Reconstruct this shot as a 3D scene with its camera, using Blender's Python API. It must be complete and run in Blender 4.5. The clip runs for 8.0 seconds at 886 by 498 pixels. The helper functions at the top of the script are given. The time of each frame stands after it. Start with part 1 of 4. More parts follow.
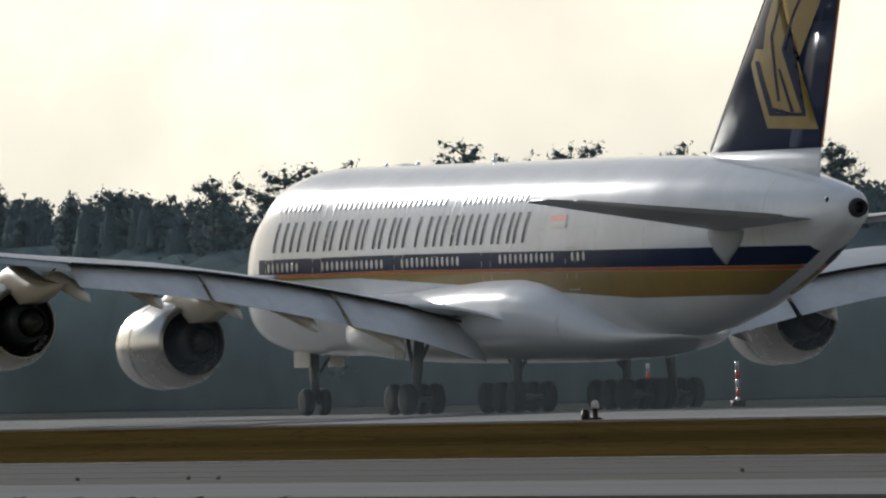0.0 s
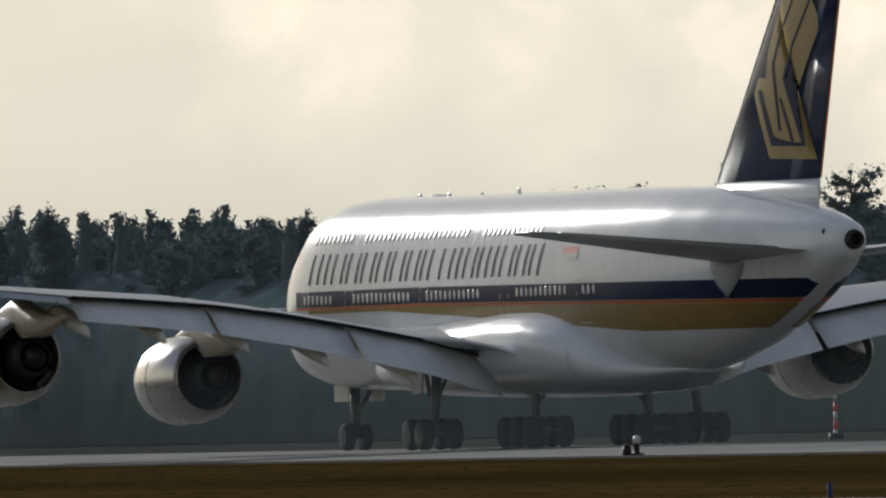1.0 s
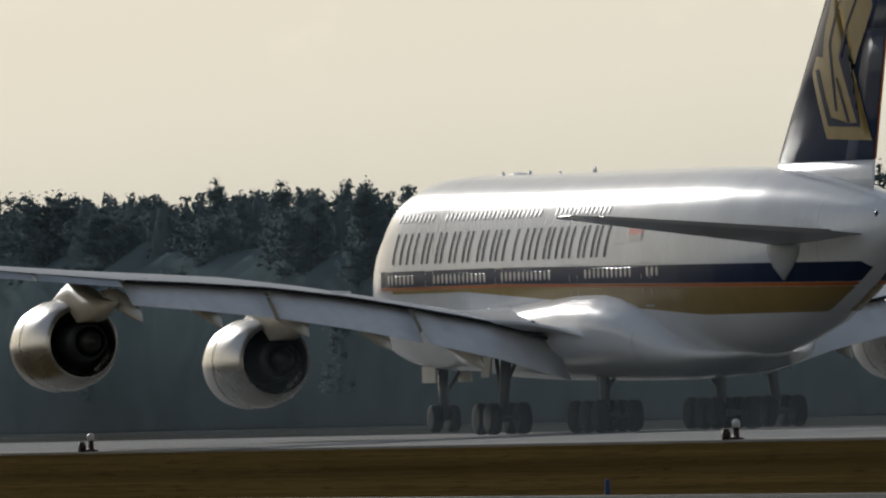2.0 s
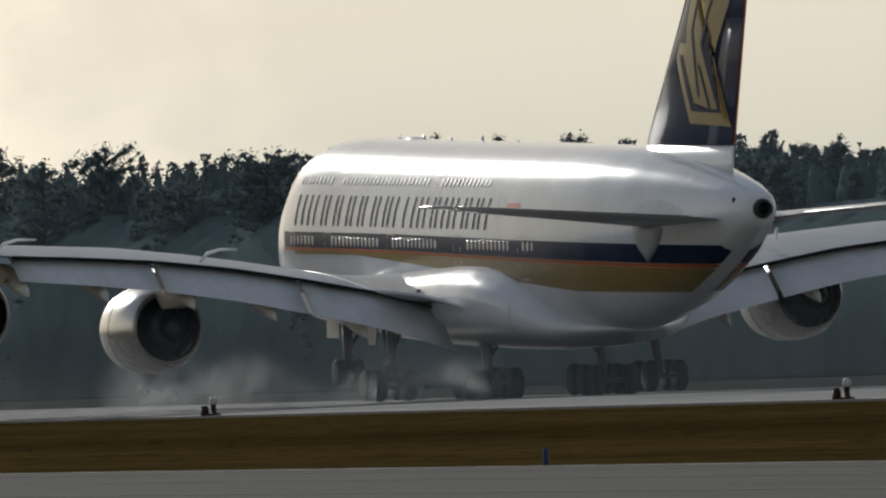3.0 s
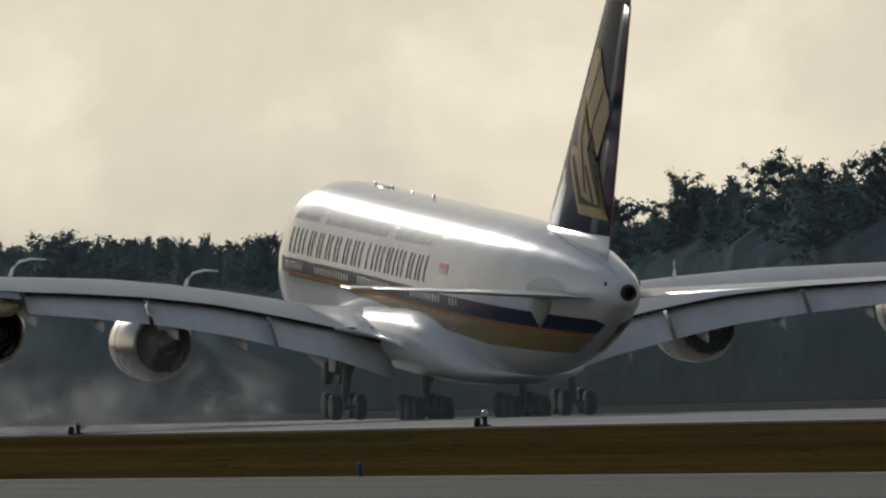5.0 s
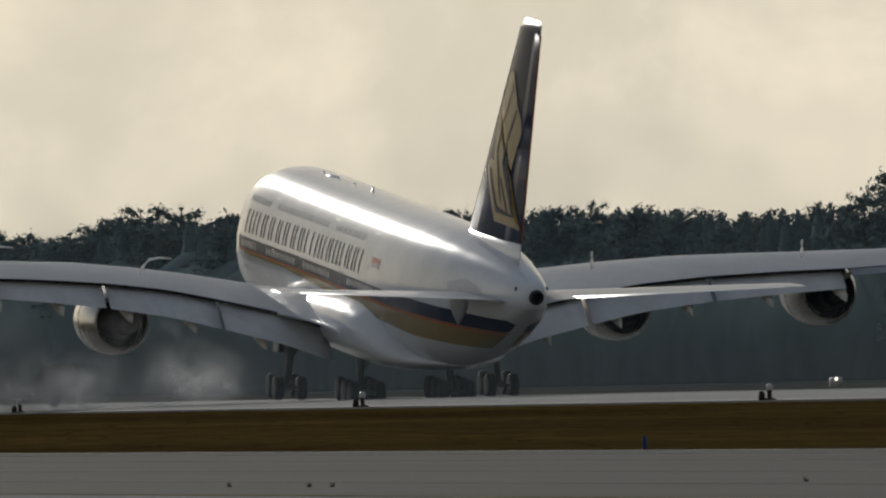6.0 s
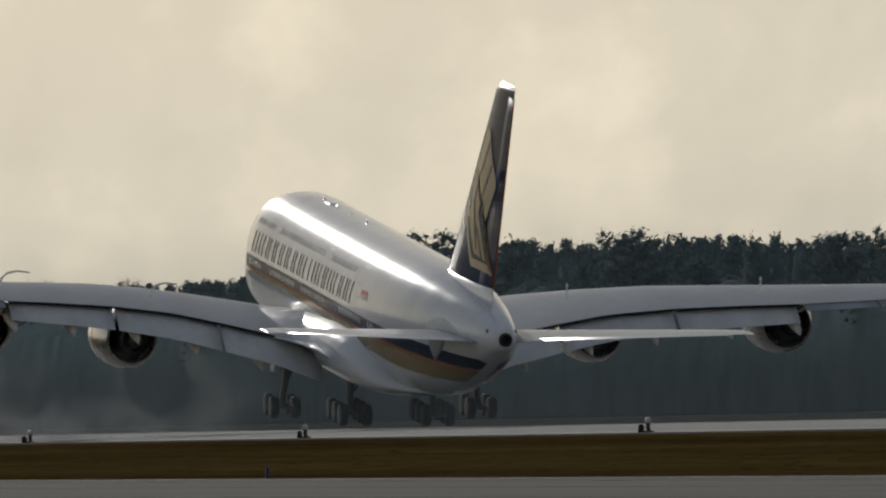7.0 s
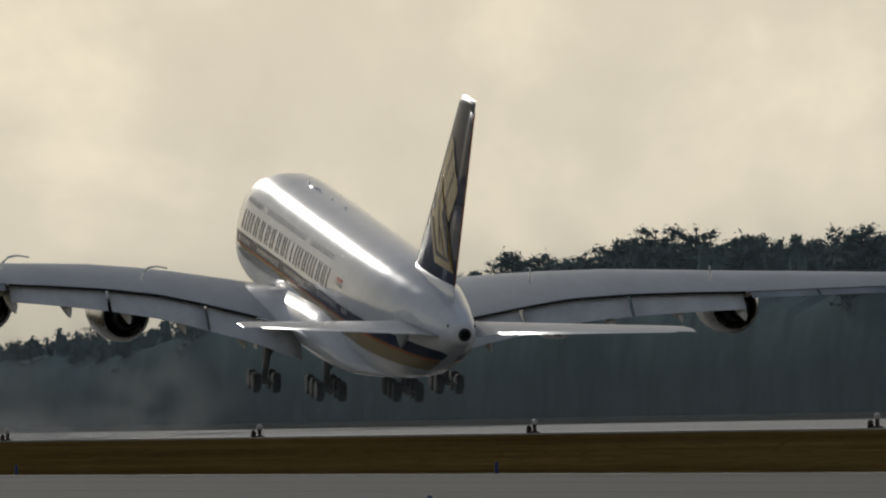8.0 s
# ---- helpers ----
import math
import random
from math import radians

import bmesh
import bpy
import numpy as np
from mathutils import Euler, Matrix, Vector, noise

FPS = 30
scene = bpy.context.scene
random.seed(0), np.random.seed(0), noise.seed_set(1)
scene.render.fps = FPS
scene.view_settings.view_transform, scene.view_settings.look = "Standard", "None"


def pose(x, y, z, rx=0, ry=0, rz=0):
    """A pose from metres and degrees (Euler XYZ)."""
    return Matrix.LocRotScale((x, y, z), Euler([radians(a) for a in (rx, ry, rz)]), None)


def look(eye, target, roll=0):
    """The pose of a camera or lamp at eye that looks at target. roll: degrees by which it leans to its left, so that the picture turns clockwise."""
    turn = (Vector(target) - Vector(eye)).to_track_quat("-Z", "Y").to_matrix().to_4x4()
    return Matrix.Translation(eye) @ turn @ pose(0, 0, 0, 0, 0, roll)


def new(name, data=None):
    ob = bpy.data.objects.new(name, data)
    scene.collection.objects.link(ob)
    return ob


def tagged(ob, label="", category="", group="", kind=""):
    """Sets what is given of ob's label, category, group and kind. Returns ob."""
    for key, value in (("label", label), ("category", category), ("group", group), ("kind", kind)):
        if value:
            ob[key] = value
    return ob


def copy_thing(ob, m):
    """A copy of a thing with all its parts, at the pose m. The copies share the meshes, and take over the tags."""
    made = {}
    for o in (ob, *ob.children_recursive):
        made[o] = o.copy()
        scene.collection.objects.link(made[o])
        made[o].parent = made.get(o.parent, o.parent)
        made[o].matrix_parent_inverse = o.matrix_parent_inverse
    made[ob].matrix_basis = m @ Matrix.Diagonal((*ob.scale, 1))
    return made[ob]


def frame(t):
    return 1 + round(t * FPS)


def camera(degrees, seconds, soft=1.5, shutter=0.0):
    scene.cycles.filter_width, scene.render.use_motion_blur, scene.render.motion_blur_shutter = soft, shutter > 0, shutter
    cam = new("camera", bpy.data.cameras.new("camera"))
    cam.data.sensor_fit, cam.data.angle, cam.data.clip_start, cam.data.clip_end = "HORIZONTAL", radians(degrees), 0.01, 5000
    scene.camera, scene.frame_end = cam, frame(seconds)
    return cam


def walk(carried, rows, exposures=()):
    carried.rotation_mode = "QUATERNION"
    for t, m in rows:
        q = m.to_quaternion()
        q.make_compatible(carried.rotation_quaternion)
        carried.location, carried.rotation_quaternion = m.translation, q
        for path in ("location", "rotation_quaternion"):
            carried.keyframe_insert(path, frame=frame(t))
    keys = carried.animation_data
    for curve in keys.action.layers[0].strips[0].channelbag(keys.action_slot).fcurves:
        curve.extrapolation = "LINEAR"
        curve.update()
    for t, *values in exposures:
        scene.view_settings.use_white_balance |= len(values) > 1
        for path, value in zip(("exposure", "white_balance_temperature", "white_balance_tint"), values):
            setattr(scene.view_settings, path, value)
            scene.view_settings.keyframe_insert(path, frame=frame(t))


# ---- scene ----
FOV = 2.884
EYE = 1.84
# seconds, x, y, azimuth, elevation, lean
PATH = [
    (0.00, -45.50, 297.48, -21.6630, 0.4042, -1.350),
    (0.25, -42.33, 289.15, -21.2879, 0.3646, -1.311),
    (0.50, -39.17, 280.81, -20.7477, 0.3936, -1.330),
    (0.75, -36.00, 272.48, -20.0929, 0.4565, -1.378),
    (1.00, -32.83, 264.15, -19.3738, 0.5181, -1.423),
    (1.25, -29.67, 255.82, -18.5590, 0.5189, -1.460),
    (1.50, -26.50, 247.48, -17.9441, 0.4984, -1.386),
    (1.70, -22.01, 243.16, -17.7099, 0.5060, -1.450),
    (2.00, -15.27, 236.67, -17.3491, 0.4720, -1.600),
    (2.30, -8.54, 230.17, -17.0107, 0.4350, -1.750),
    (2.60, -1.80, 223.68, -16.5893, 0.3990, -1.880),
    (2.80, -0.45, 222.41, -16.3059, 0.3709, -1.930),
    (3.00, -0.00, 221.98, -16.1805, 0.3558, -2.059),
    (3.50, 0.00, 221.98, -15.2368, 0.4563, -1.658),
    (4.00, 0.00, 221.98, -14.9732, 0.5222, -1.871),
    (4.20, 0.00, 221.98, -14.5964, 0.5374, -1.882),
    (4.85, 0.00, 221.98, -13.8000, 0.4600, -1.740),
    (5.50, 0.00, 221.98, -13.0620, 0.3783, -1.605),
    (6.00, 0.00, 221.98, -12.7188, 0.3776, -1.552),
    (6.20, 0.00, 221.98, -12.5198, 0.3998, -1.472),
    (6.50, 0.00, 221.98, -12.2646, 0.4837, -1.437),
    (7.00, 0.00, 221.98, -11.7921, 0.4854, -1.556),
    (7.50, 0.00, 221.98, -11.5973, 0.4769, -1.605),
    (8.00, 0.00, 221.98, -11.0444, 0.4881, -1.425),
]
# seconds, x, y, z, pitch, bank of the airliner
FLIGHT = [
    (0.00, 690.00, 0.00, 0.00, 0.000, 0.000),
    (0.50, 695.50, 0.00, 0.00, 0.000, 0.000),
    (1.00, 701.00, 0.00, 0.00, 0.000, 0.000),
    (1.50, 707.00, 0.00, 0.00, 0.000, 0.000),
    (1.70, 709.50, 0.00, 0.00, 0.000, 0.000),
    (2.30, 716.50, 0.00, 0.00, 0.600, 0.000),
    (2.60, 724.00, 0.00, 0.00, 1.000, 0.000),
    (2.80, 735.60, 0.00, 0.00, 1.239, 0.000),
    (3.00, 751.40, 0.00, 0.00, 1.376, 0.000),
    (3.50, 790.00, 0.00, 0.00, 1.769, 0.000),
    (4.00, 830.77, 0.00, 0.00, 2.460, 0.000),
    (4.20, 847.65, 0.00, 0.00, 2.838, 0.000),
    (4.85, 899.50, 0.00, 0.00, 3.620, 0.500),
    (5.50, 952.92, 0.00, 0.00, 4.445, 0.800),
    (6.00, 996.45, 0.00, 0.14, 5.215, 0.800),
    (6.20, 1013.36, 0.00, 0.22, 5.742, 0.850),
    (6.50, 1038.11, 0.00, 0.38, 6.259, 1.150),
    (7.00, 1082.63, 0.00, 0.93, 6.801, 1.700),
    (7.50, 1124.14, 0.00, 1.49, 7.745, 1.950),
    (8.00, 1168.13, 0.00, 2.62, 8.311, 1.900),
]
cam = camera(FOV, 8.0, soft=2.2)


def view(x, y, az, el, lean):
    a, e = radians(az), radians(el)
    eye = Vector((x, y, EYE))
    return look(eye, eye + Vector((math.cos(e) * math.cos(a), math.cos(e) * math.sin(a), math.sin(e))) * 500, lean)


walk(cam, [(t, view(x, y, az, el, lean)) for t, x, y, az, el, lean in PATH],
     exposures=[(0.0, 0.68, 6040, 10), (0.5, 0.58, 6040, 10), (1.0, 0.37, 6090, 10), (1.5, 0.32, 6100, 10), (3.0, 0.31, 6110, 10), (4.2, 0.19, 6140, 10), (5.5, 0.02, 6220, 10), (8.0, -0.04, 6250, 10)])

# ---- world, sun ----
SUN_AZ, SUN_EL = 1.5, 16.0
world = bpy.data.worlds.new("sky")
scene.world = world
world.use_nodes = True


def node(tree, kind, **values):
    n = tree.nodes.new(kind)
    for key, value in values.items():
        if key in n.inputs:
            n.inputs[key].default_value = value
    return n


def build_sky():
    t = world.node_tree
    t.nodes.clear()
    L = t.links.new
    sky = t.nodes.new("ShaderNodeTexSky")
    sky.sky_type = "NISHITA"
    sky.sun_disc = False
    sky.sun_elevation = radians(SUN_EL)
    sky.sun_rotation = radians(90 - SUN_AZ)
    sky.dust_density = 4.0
    sky_level = node(t, "ShaderNodeVectorMath")
    sky_level.operation = "SCALE"
    sky_level.inputs["Scale"].default_value = 0.09
    L(sky.outputs[0], sky_level.inputs[0])
    co = t.nodes.new("ShaderNodeTexCoord")
    stretch = t.nodes.new("ShaderNodeMapping")
    stretch.inputs["Scale"].default_value = (1.0, 1.0, 1.3)
    L(co.outputs["Generated"], stretch.inputs["Vector"])
    big = node(t, "ShaderNodeTexNoise", Scale=24.0, Detail=6.0, Roughness=0.55, Distortion=0.2)
    fine = node(t, "ShaderNodeTexNoise", Scale=55.0, Detail=6.0, Roughness=0.55, Distortion=0.3)
    L(stretch.outputs[0], big.inputs["Vector"])
    L(stretch.outputs[0], fine.inputs["Vector"])
    add = t.nodes.new("ShaderNodeMath")
    add.operation = "MULTIPLY_ADD"
    add.inputs[1].default_value = 0.65
    L(fine.outputs[0], add.inputs[0])
    L(big.outputs[0], add.inputs[2])
    ramp = t.nodes.new("ShaderNodeValToRGB")
    e = ramp.color_ramp.elements
    e[0].position, e[0].color = 0.70, (0.605, 0.56, 0.452, 1)
    e[1].position, e[1].color = 0.97, (0.85, 0.76, 0.59, 1)
    mid = e.new(0.82)
    mid.color = (0.665, 0.615, 0.492, 1)
    L(add.outputs[0], ramp.inputs[0])
    # cloud deck: bright and warm near the horizon, thicker and greyer overhead
    split = t.nodes.new("ShaderNodeSeparateXYZ")
    L(co.outputs["Generated"], split.inputs[0])
    high = t.nodes.new("ShaderNodeMapRange")
    high.interpolation_type = "SMOOTHSTEP"
    high.inputs["From Min"].default_value, high.inputs["From Max"].default_value = 0.05, 0.42
    L(split.outputs[2], high.inputs["Value"])
    deck = t.nodes.new("ShaderNodeMix")
    deck.data_type = "RGBA"
    deck.inputs["B"].default_value = (0.175, 0.20, 0.24, 1)
    L(high.outputs[0], deck.inputs["Factor"])
    L(ramp.outputs[0], deck.inputs["A"])
    # the cloud is brightest on the sun's side and dull on the far side
    flat = Vector((math.cos(radians(SUN_AZ)), math.sin(radians(SUN_AZ)), 0.0))
    side = t.nodes.new("ShaderNodeVectorMath")
    side.operation = "DOT_PRODUCT"
    side.inputs[1].default_value = flat
    L(co.outputs["Generated"], side.inputs[0])
    dull = t.nodes.new("ShaderNodeMapRange")
    dull.interpolation_type = "SMOOTHSTEP"
    dull.inputs["From Min"].default_value, dull.inputs["From Max"].default_value = -0.5, 0.9
    dull.inputs["To Min"].default_value, dull.inputs["To Max"].default_value = 0.82, 1.0
    L(side.outputs["Value"], dull.inputs["Value"])
    shaded = t.nodes.new("ShaderNodeVectorMath")
    shaded.operation = "SCALE"
    L(deck.outputs["Result"], shaded.inputs[0])
    L(dull.outputs[0], shaded.inputs["Scale"])
    mix = t.nodes.new("ShaderNodeMix")
    mix.data_type = "RGBA"
    mix.inputs["Factor"].default_value = 0.94
    L(sky_level.outputs[0], mix.inputs["A"])
    L(shaded.outputs[0], mix.inputs["B"])
    # hazy brightening of the cloud round the sun
    e = radians(SUN_EL)
    towards = (math.cos(e) * math.cos(radians(SUN_AZ)), math.cos(e) * math.sin(radians(SUN_AZ)), math.sin(e))
    dot = t.nodes.new("ShaderNodeVectorMath")
    dot.operation = "DOT_PRODUCT"
    dot.inputs[1].default_value = towards
    L(co.outputs["Generated"], dot.inputs[0])
    near = t.nodes.new("ShaderNodeMath")
    near.operation = "MAXIMUM"
    near.inputs[1].default_value = 0.0
    L(dot.outputs["Value"], near.inputs[0])
    lobe = t.nodes.new("ShaderNodeMath")
    lobe.operation = "POWER"
    lobe.inputs[1].default_value = 280.0
    L(near.outputs[0], lobe.inputs[0])
    glow = t.nodes.new("ShaderNodeVectorMath")
    glow.operation = "SCALE"
    glow.inputs[0].default_value = (1.2, 1.11, 0.95)
    L(lobe.outputs[0], glow.inputs["Scale"])
    total = t.nodes.new("ShaderNodeVectorMath")
    total.operation = "ADD"
    L(mix.outputs["Result"], total.inputs[0])
    L(glow.outputs[0], total.inputs[1])
    bg = t.nodes.new("ShaderNodeBackground")
    bg.inputs["Strength"].default_value = 1.0
    out = t.nodes.new("ShaderNodeOutputWorld")
    L(total.outputs[0], bg.inputs["Color"])
    L(bg.outputs[0], out.inputs[0])


build_sky()
sun = new("sun", bpy.data.lights.new("sun", "SUN"))
sun.data.energy, sun.data.angle, sun.data.color = 2.3, radians(1.8), (1.0, 0.94, 0.84)
_d = Vector((math.cos(radians(SUN_EL)) * math.cos(radians(SUN_AZ)), math.cos(radians(SUN_EL)) * math.sin(radians(SUN_AZ)), math.sin(radians(SUN_EL))))
sun.matrix_world = look(_d * 100, (0, 0, 0))


# ---- materials ----
def material(name, color, rough=0.6, metal=0.0, grain=0.0, grain_scale=4.0, stain=0.0, stain_scale=0.3, bump=0.0, bump_scale=8.0, coat=0.0, spec=0.5,
             stretch=(1, 1, 1), vary=0.0, rough_vary=0.0):
    """A surface with colour grain, larger stains, fine relief and, for pieces, a change from one object to the next."""
    m = bpy.data.materials.new(name)
    m.use_nodes = True
    t = m.node_tree
    L = t.links.new
    p = t.nodes["Principled BSDF"]
    p.inputs["Roughness"].default_value, p.inputs["Metallic"].default_value = rough, metal
    p.inputs["Coat Weight"].default_value, p.inputs["Coat Roughness"].default_value = coat, 0.12
    p.inputs["Specular IOR Level"].default_value = spec
    co = t.nodes.new("ShaderNodeTexCoord")
    mp = t.nodes.new("ShaderNodeMapping")
    mp.inputs["Scale"].default_value = stretch
    L(co.outputs["Object"], mp.inputs[0])
    level = t.nodes.new("ShaderNodeValue")
    level.outputs[0].default_value = 1.0
    last = level.outputs[0]
    for amount, scale in ((grain, grain_scale), (stain, stain_scale)):
        if amount:
            n = node(t, "ShaderNodeTexNoise", Scale=scale, Detail=6.0, Roughness=0.6)
            L(mp.outputs[0], n.inputs["Vector"])
            r = t.nodes.new("ShaderNodeMapRange")
            r.inputs["From Min"].default_value, r.inputs["From Max"].default_value = 0.3, 0.7
            r.inputs["To Min"].default_value, r.inputs["To Max"].default_value = 1 - amount, 1 + amount
            L(n.outputs[0], r.inputs["Value"])
            k = t.nodes.new("ShaderNodeMath")
            k.operation = "MULTIPLY"
            L(last, k.inputs[0])
            L(r.outputs[0], k.inputs[1])
            last = k.outputs[0]
            if rough_vary:
                rr = t.nodes.new("ShaderNodeMapRange")
                rr.inputs["To Min"].default_value, rr.inputs["To Max"].default_value = rough - rough_vary, rough + rough_vary
                L(n.outputs[0], rr.inputs["Value"])
                L(rr.outputs[0], p.inputs["Roughness"])
    if vary:
        info = t.nodes.new("ShaderNodeObjectInfo")
        r = t.nodes.new("ShaderNodeMapRange")
        r.inputs["To Min"].default_value, r.inputs["To Max"].default_value = 1 - vary, 1 + vary
        L(info.outputs["Random"], r.inputs["Value"])
        k = t.nodes.new("ShaderNodeMath")
        k.operation = "MULTIPLY"
        L(last, k.inputs[0])
        L(r.outputs[0], k.inputs[1])
        last = k.outputs[0]
    tint = t.nodes.new("ShaderNodeVectorMath")
    tint.operation = "SCALE"
    tint.inputs[0].default_value = color
    L(last, tint.inputs["Scale"])
    L(tint.outputs[0], p.inputs["Base Color"])
    if bump:
        n = node(t, "ShaderNodeTexNoise", Scale=bump_scale, Detail=5.0, Roughness=0.6)
        L(mp.outputs[0], n.inputs["Vector"])
        b = t.nodes.new("ShaderNodeBump")
        b.inputs["Strength"].default_value, b.inputs["Distance"].default_value = bump, 0.1
        L(n.outputs[0], b.inputs["Height"])
        L(b.outputs[0], p.inputs["Normal"])
    return m


WHITE = material("aircraft_white_paint", (0.63, 0.65, 0.68), 0.155, 0.0, 0.03, 1.2, 0.06, 0.25, 0.03, 0.6, 0.0, spec=0.34, rough_vary=0.03)
WING = material("grey_wing_paint", (0.31, 0.335, 0.36), 0.42, 0.0, 0.05, 1.5, 0.10, 0.3, 0.04, 1.0, 0.0, spec=0.14, stretch=(0.4, 1, 1))
FLAP = material("flap_grey_paint", (0.60, 0.61, 0.62), 0.45, 0.0, 0.06, 2.0, 0.10, 0.4, 0.03, 1.5, 0.0, spec=0.25)
TAIL = material("tailplane_paint", (0.34, 0.36, 0.385), 0.32, 0.0, 0.05, 1.5, 0.10, 0.3, 0.03, 1.0, 0.1, spec=0.4)
NAVY = material("navy_paint", (0.013, 0.024, 0.060), 0.30, 0.0, 0.06, 1.0, 0.0, 0.3, 0.0, 1, 0.0, spec=0.04)
GOLD = material("gold_paint", (0.25, 0.172, 0.05), 0.26, 0.0, 0.06, 1.0, 0.06, 0.3, 0.0, 1, 0.0, spec=0.2)
LETTER = material("letter_paint", (0.020, 0.026, 0.050), 0.4, 0.0, 0.06, 1.0, spec=0.06)
ORANGE = material("orange_paint", (0.40, 0.12, 0.03), 0.45, 0.0, 0.05, 2.0, spec=0.1)
RED = material("red_paint", (0.50, 0.03, 0.03), 0.4, 0.0, 0.05, 2.0)
SILVER = material("nacelle_silver", (0.50, 0.49, 0.475), 0.28, 0.85, 0.06, 1.5, 0.12, 0.5, 0.05, 1.0, 0.0, rough_vary=0.08)
LIP = material("polished_lip", (0.70, 0.70, 0.70), 0.2, 1.0, 0.03, 3.0)
PYLON = material("cream_pylon_paint", (0.52, 0.49, 0.43), 0.5, 0.0, 0.06, 2.0, 0.10, 0.6, spec=0.12)
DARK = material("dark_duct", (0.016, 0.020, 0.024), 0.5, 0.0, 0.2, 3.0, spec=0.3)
CORE = material("dark_stained_metal", (0.020, 0.021, 0.022), 0.6, 0.3, 0.2, 3.0, 0.2, 0.8)
STEEL = material("gear_steel", (0.10, 0.105, 0.11), 0.5, 0.3, 0.1, 5.0, 0.1, 1.0)
TYRE = material("tyre_rubber", (0.018, 0.019, 0.02), 0.85, 0.0, 0.15, 6.0, bump=0.2, bump_scale=12, spec=0.2)
RIM = material("rim_aluminium", (0.40, 0.40, 0.40), 0.35, 0.9, 0.1, 6.0)
SLOT_SHADE = material("black_slot_shade", (0.012, 0.012, 0.013), 0.7, 0.0, 0.1, 5.0, spec=0.2)
PANE = material("pale_glare_pane", (0.42, 0.42, 0.42), 0.3, 0.0, 0.08, 9.0, spec=0.8, vary=0.25)
JOINT = material("panel_joint", (0.16, 0.16, 0.16), 0.6, 0.0, 0.1, 5.0, spec=0.2)
GRASS = material("dry_grass", (0.062, 0.042, 0.014), 1.0, 0.0, 0.25, 0.8, 0.40, 0.05, 0.0, 3.0, spec=0.0, stretch=(0.10, 1, 1))
BLADES = material("grass_blades", (0.072, 0.047, 0.015), 1.0, 0.0, 0.3, 0.6, 0.4, 0.05, spec=0.0, stretch=(0.10, 1, 1))
LAWN = material("green_verge", (0.075, 0.080, 0.022), 1.0, 0.0, 0.35, 2.0, 0.3, 0.2, spec=0.0)
ASPHALT = material("taxiway_asphalt", (0.037, 0.039, 0.036), 0.95, 0.0, 0.10, 1.5, 0.16, 0.25, 0.0, 12.0, spec=0.03, stretch=(0.05, 1, 1))
APRON = material("bluish_asphalt", (0.108, 0.112, 0.113), 0.95, 0.0, 0.10, 1.5, 0.15, 0.12, 0.0, 12.0, spec=0.03, stretch=(0.06, 1, 1))
RUNWAY = material("runway_concrete", (0.17, 0.168, 0.158), 0.8, 0.0, 0.08, 1.0, 0.12, 0.08, 0.0, 12.0, spec=0.05, stretch=(0.1, 1, 1))
SEAM = material("weedy_seam", (0.16, 0.14, 0.07), 1.0, 0.0, 0.5, 0.8, 0.3, 0.2, spec=0.0, stretch=(0.2, 1, 1))
EDGE = material("pale_edge_strip", (0.22, 0.215, 0.20), 0.9, 0.0, 0.25, 1.0, spec=0.05, stretch=(0.2, 1, 1))
STREAK = material("tar_streak", (0.054, 0.057, 0.052), 0.95, 0.0, 0.25, 1.0, 0.3, 0.3, spec=0.03, stretch=(0.05, 1, 1))
BLUE = material("blue_marker", (0.010, 0.030, 0.11), 0.5, 0.0, 0.1, 6.0, spec=0.3)
LAMP_WHITE = material("light_housing", (0.46, 0.44, 0.42), 0.4, 0.0, 0.1, 6.0)
LAMP_DARK = material("light_base", (0.035, 0.022, 0.018), 0.6, 0.0, 0.1, 6.0, spec=0.2)
# lifted and tinted blue, so the colour carries haze over the shaded wood
UNDER = material("hazy_wood_shade", (0.100, 0.132, 0.138), 1.0, 0.0, 0.15, 0.3, 0.15, 0.08, spec=0.0)
LEAF_SOFT = material("bare_crown_twigs", (0.11, 0.105, 0.085), 0.9, 0.0, 0.3, 0.8, 0.2, 0.1, spec=0.05, vary=0.2)
BARK = material("pine_bark", (0.085, 0.072, 0.060), 0.95, 0.0, 0.3, 3.0, spec=0.05)
SOIL = material("forest_floor", (0.06, 0.06, 0.05), 1.0, 0.0, 0.4, 0.5, 0.3, 0.1, spec=0.0)




def droplet_material(name, color, share=0.55):
    """Small thin things, drops or needles, that scatter light and let part of it through."""
    m = bpy.data.materials.new(name)
    m.use_nodes = True
    t = m.node_tree
    t.nodes.clear()
    out = t.nodes.new("ShaderNodeOutputMaterial")
    mix = t.nodes.new("ShaderNodeMixShader")
    mix.inputs[0].default_value = share
    front, through_ = t.nodes.new("ShaderNodeBsdfDiffuse"), t.nodes.new("ShaderNodeBsdfTranslucent")
    front.inputs["Color"].default_value = through_.inputs["Color"].default_value = (*color, 1)
    t.links.new(front.outputs[0], mix.inputs[1])
    t.links.new(through_.outputs[0], mix.inputs[2])
    t.links.new(mix.outputs[0], out.inputs[0])
    return m


# needle colour raised towards blue to carry the haze before the wood
LEAF = droplet_material("hazy_pine_needles", (0.104, 0.137, 0.143), 0.42)
VAPOUR = droplet_material("vapour_white", (0.85, 0.85, 0.85))


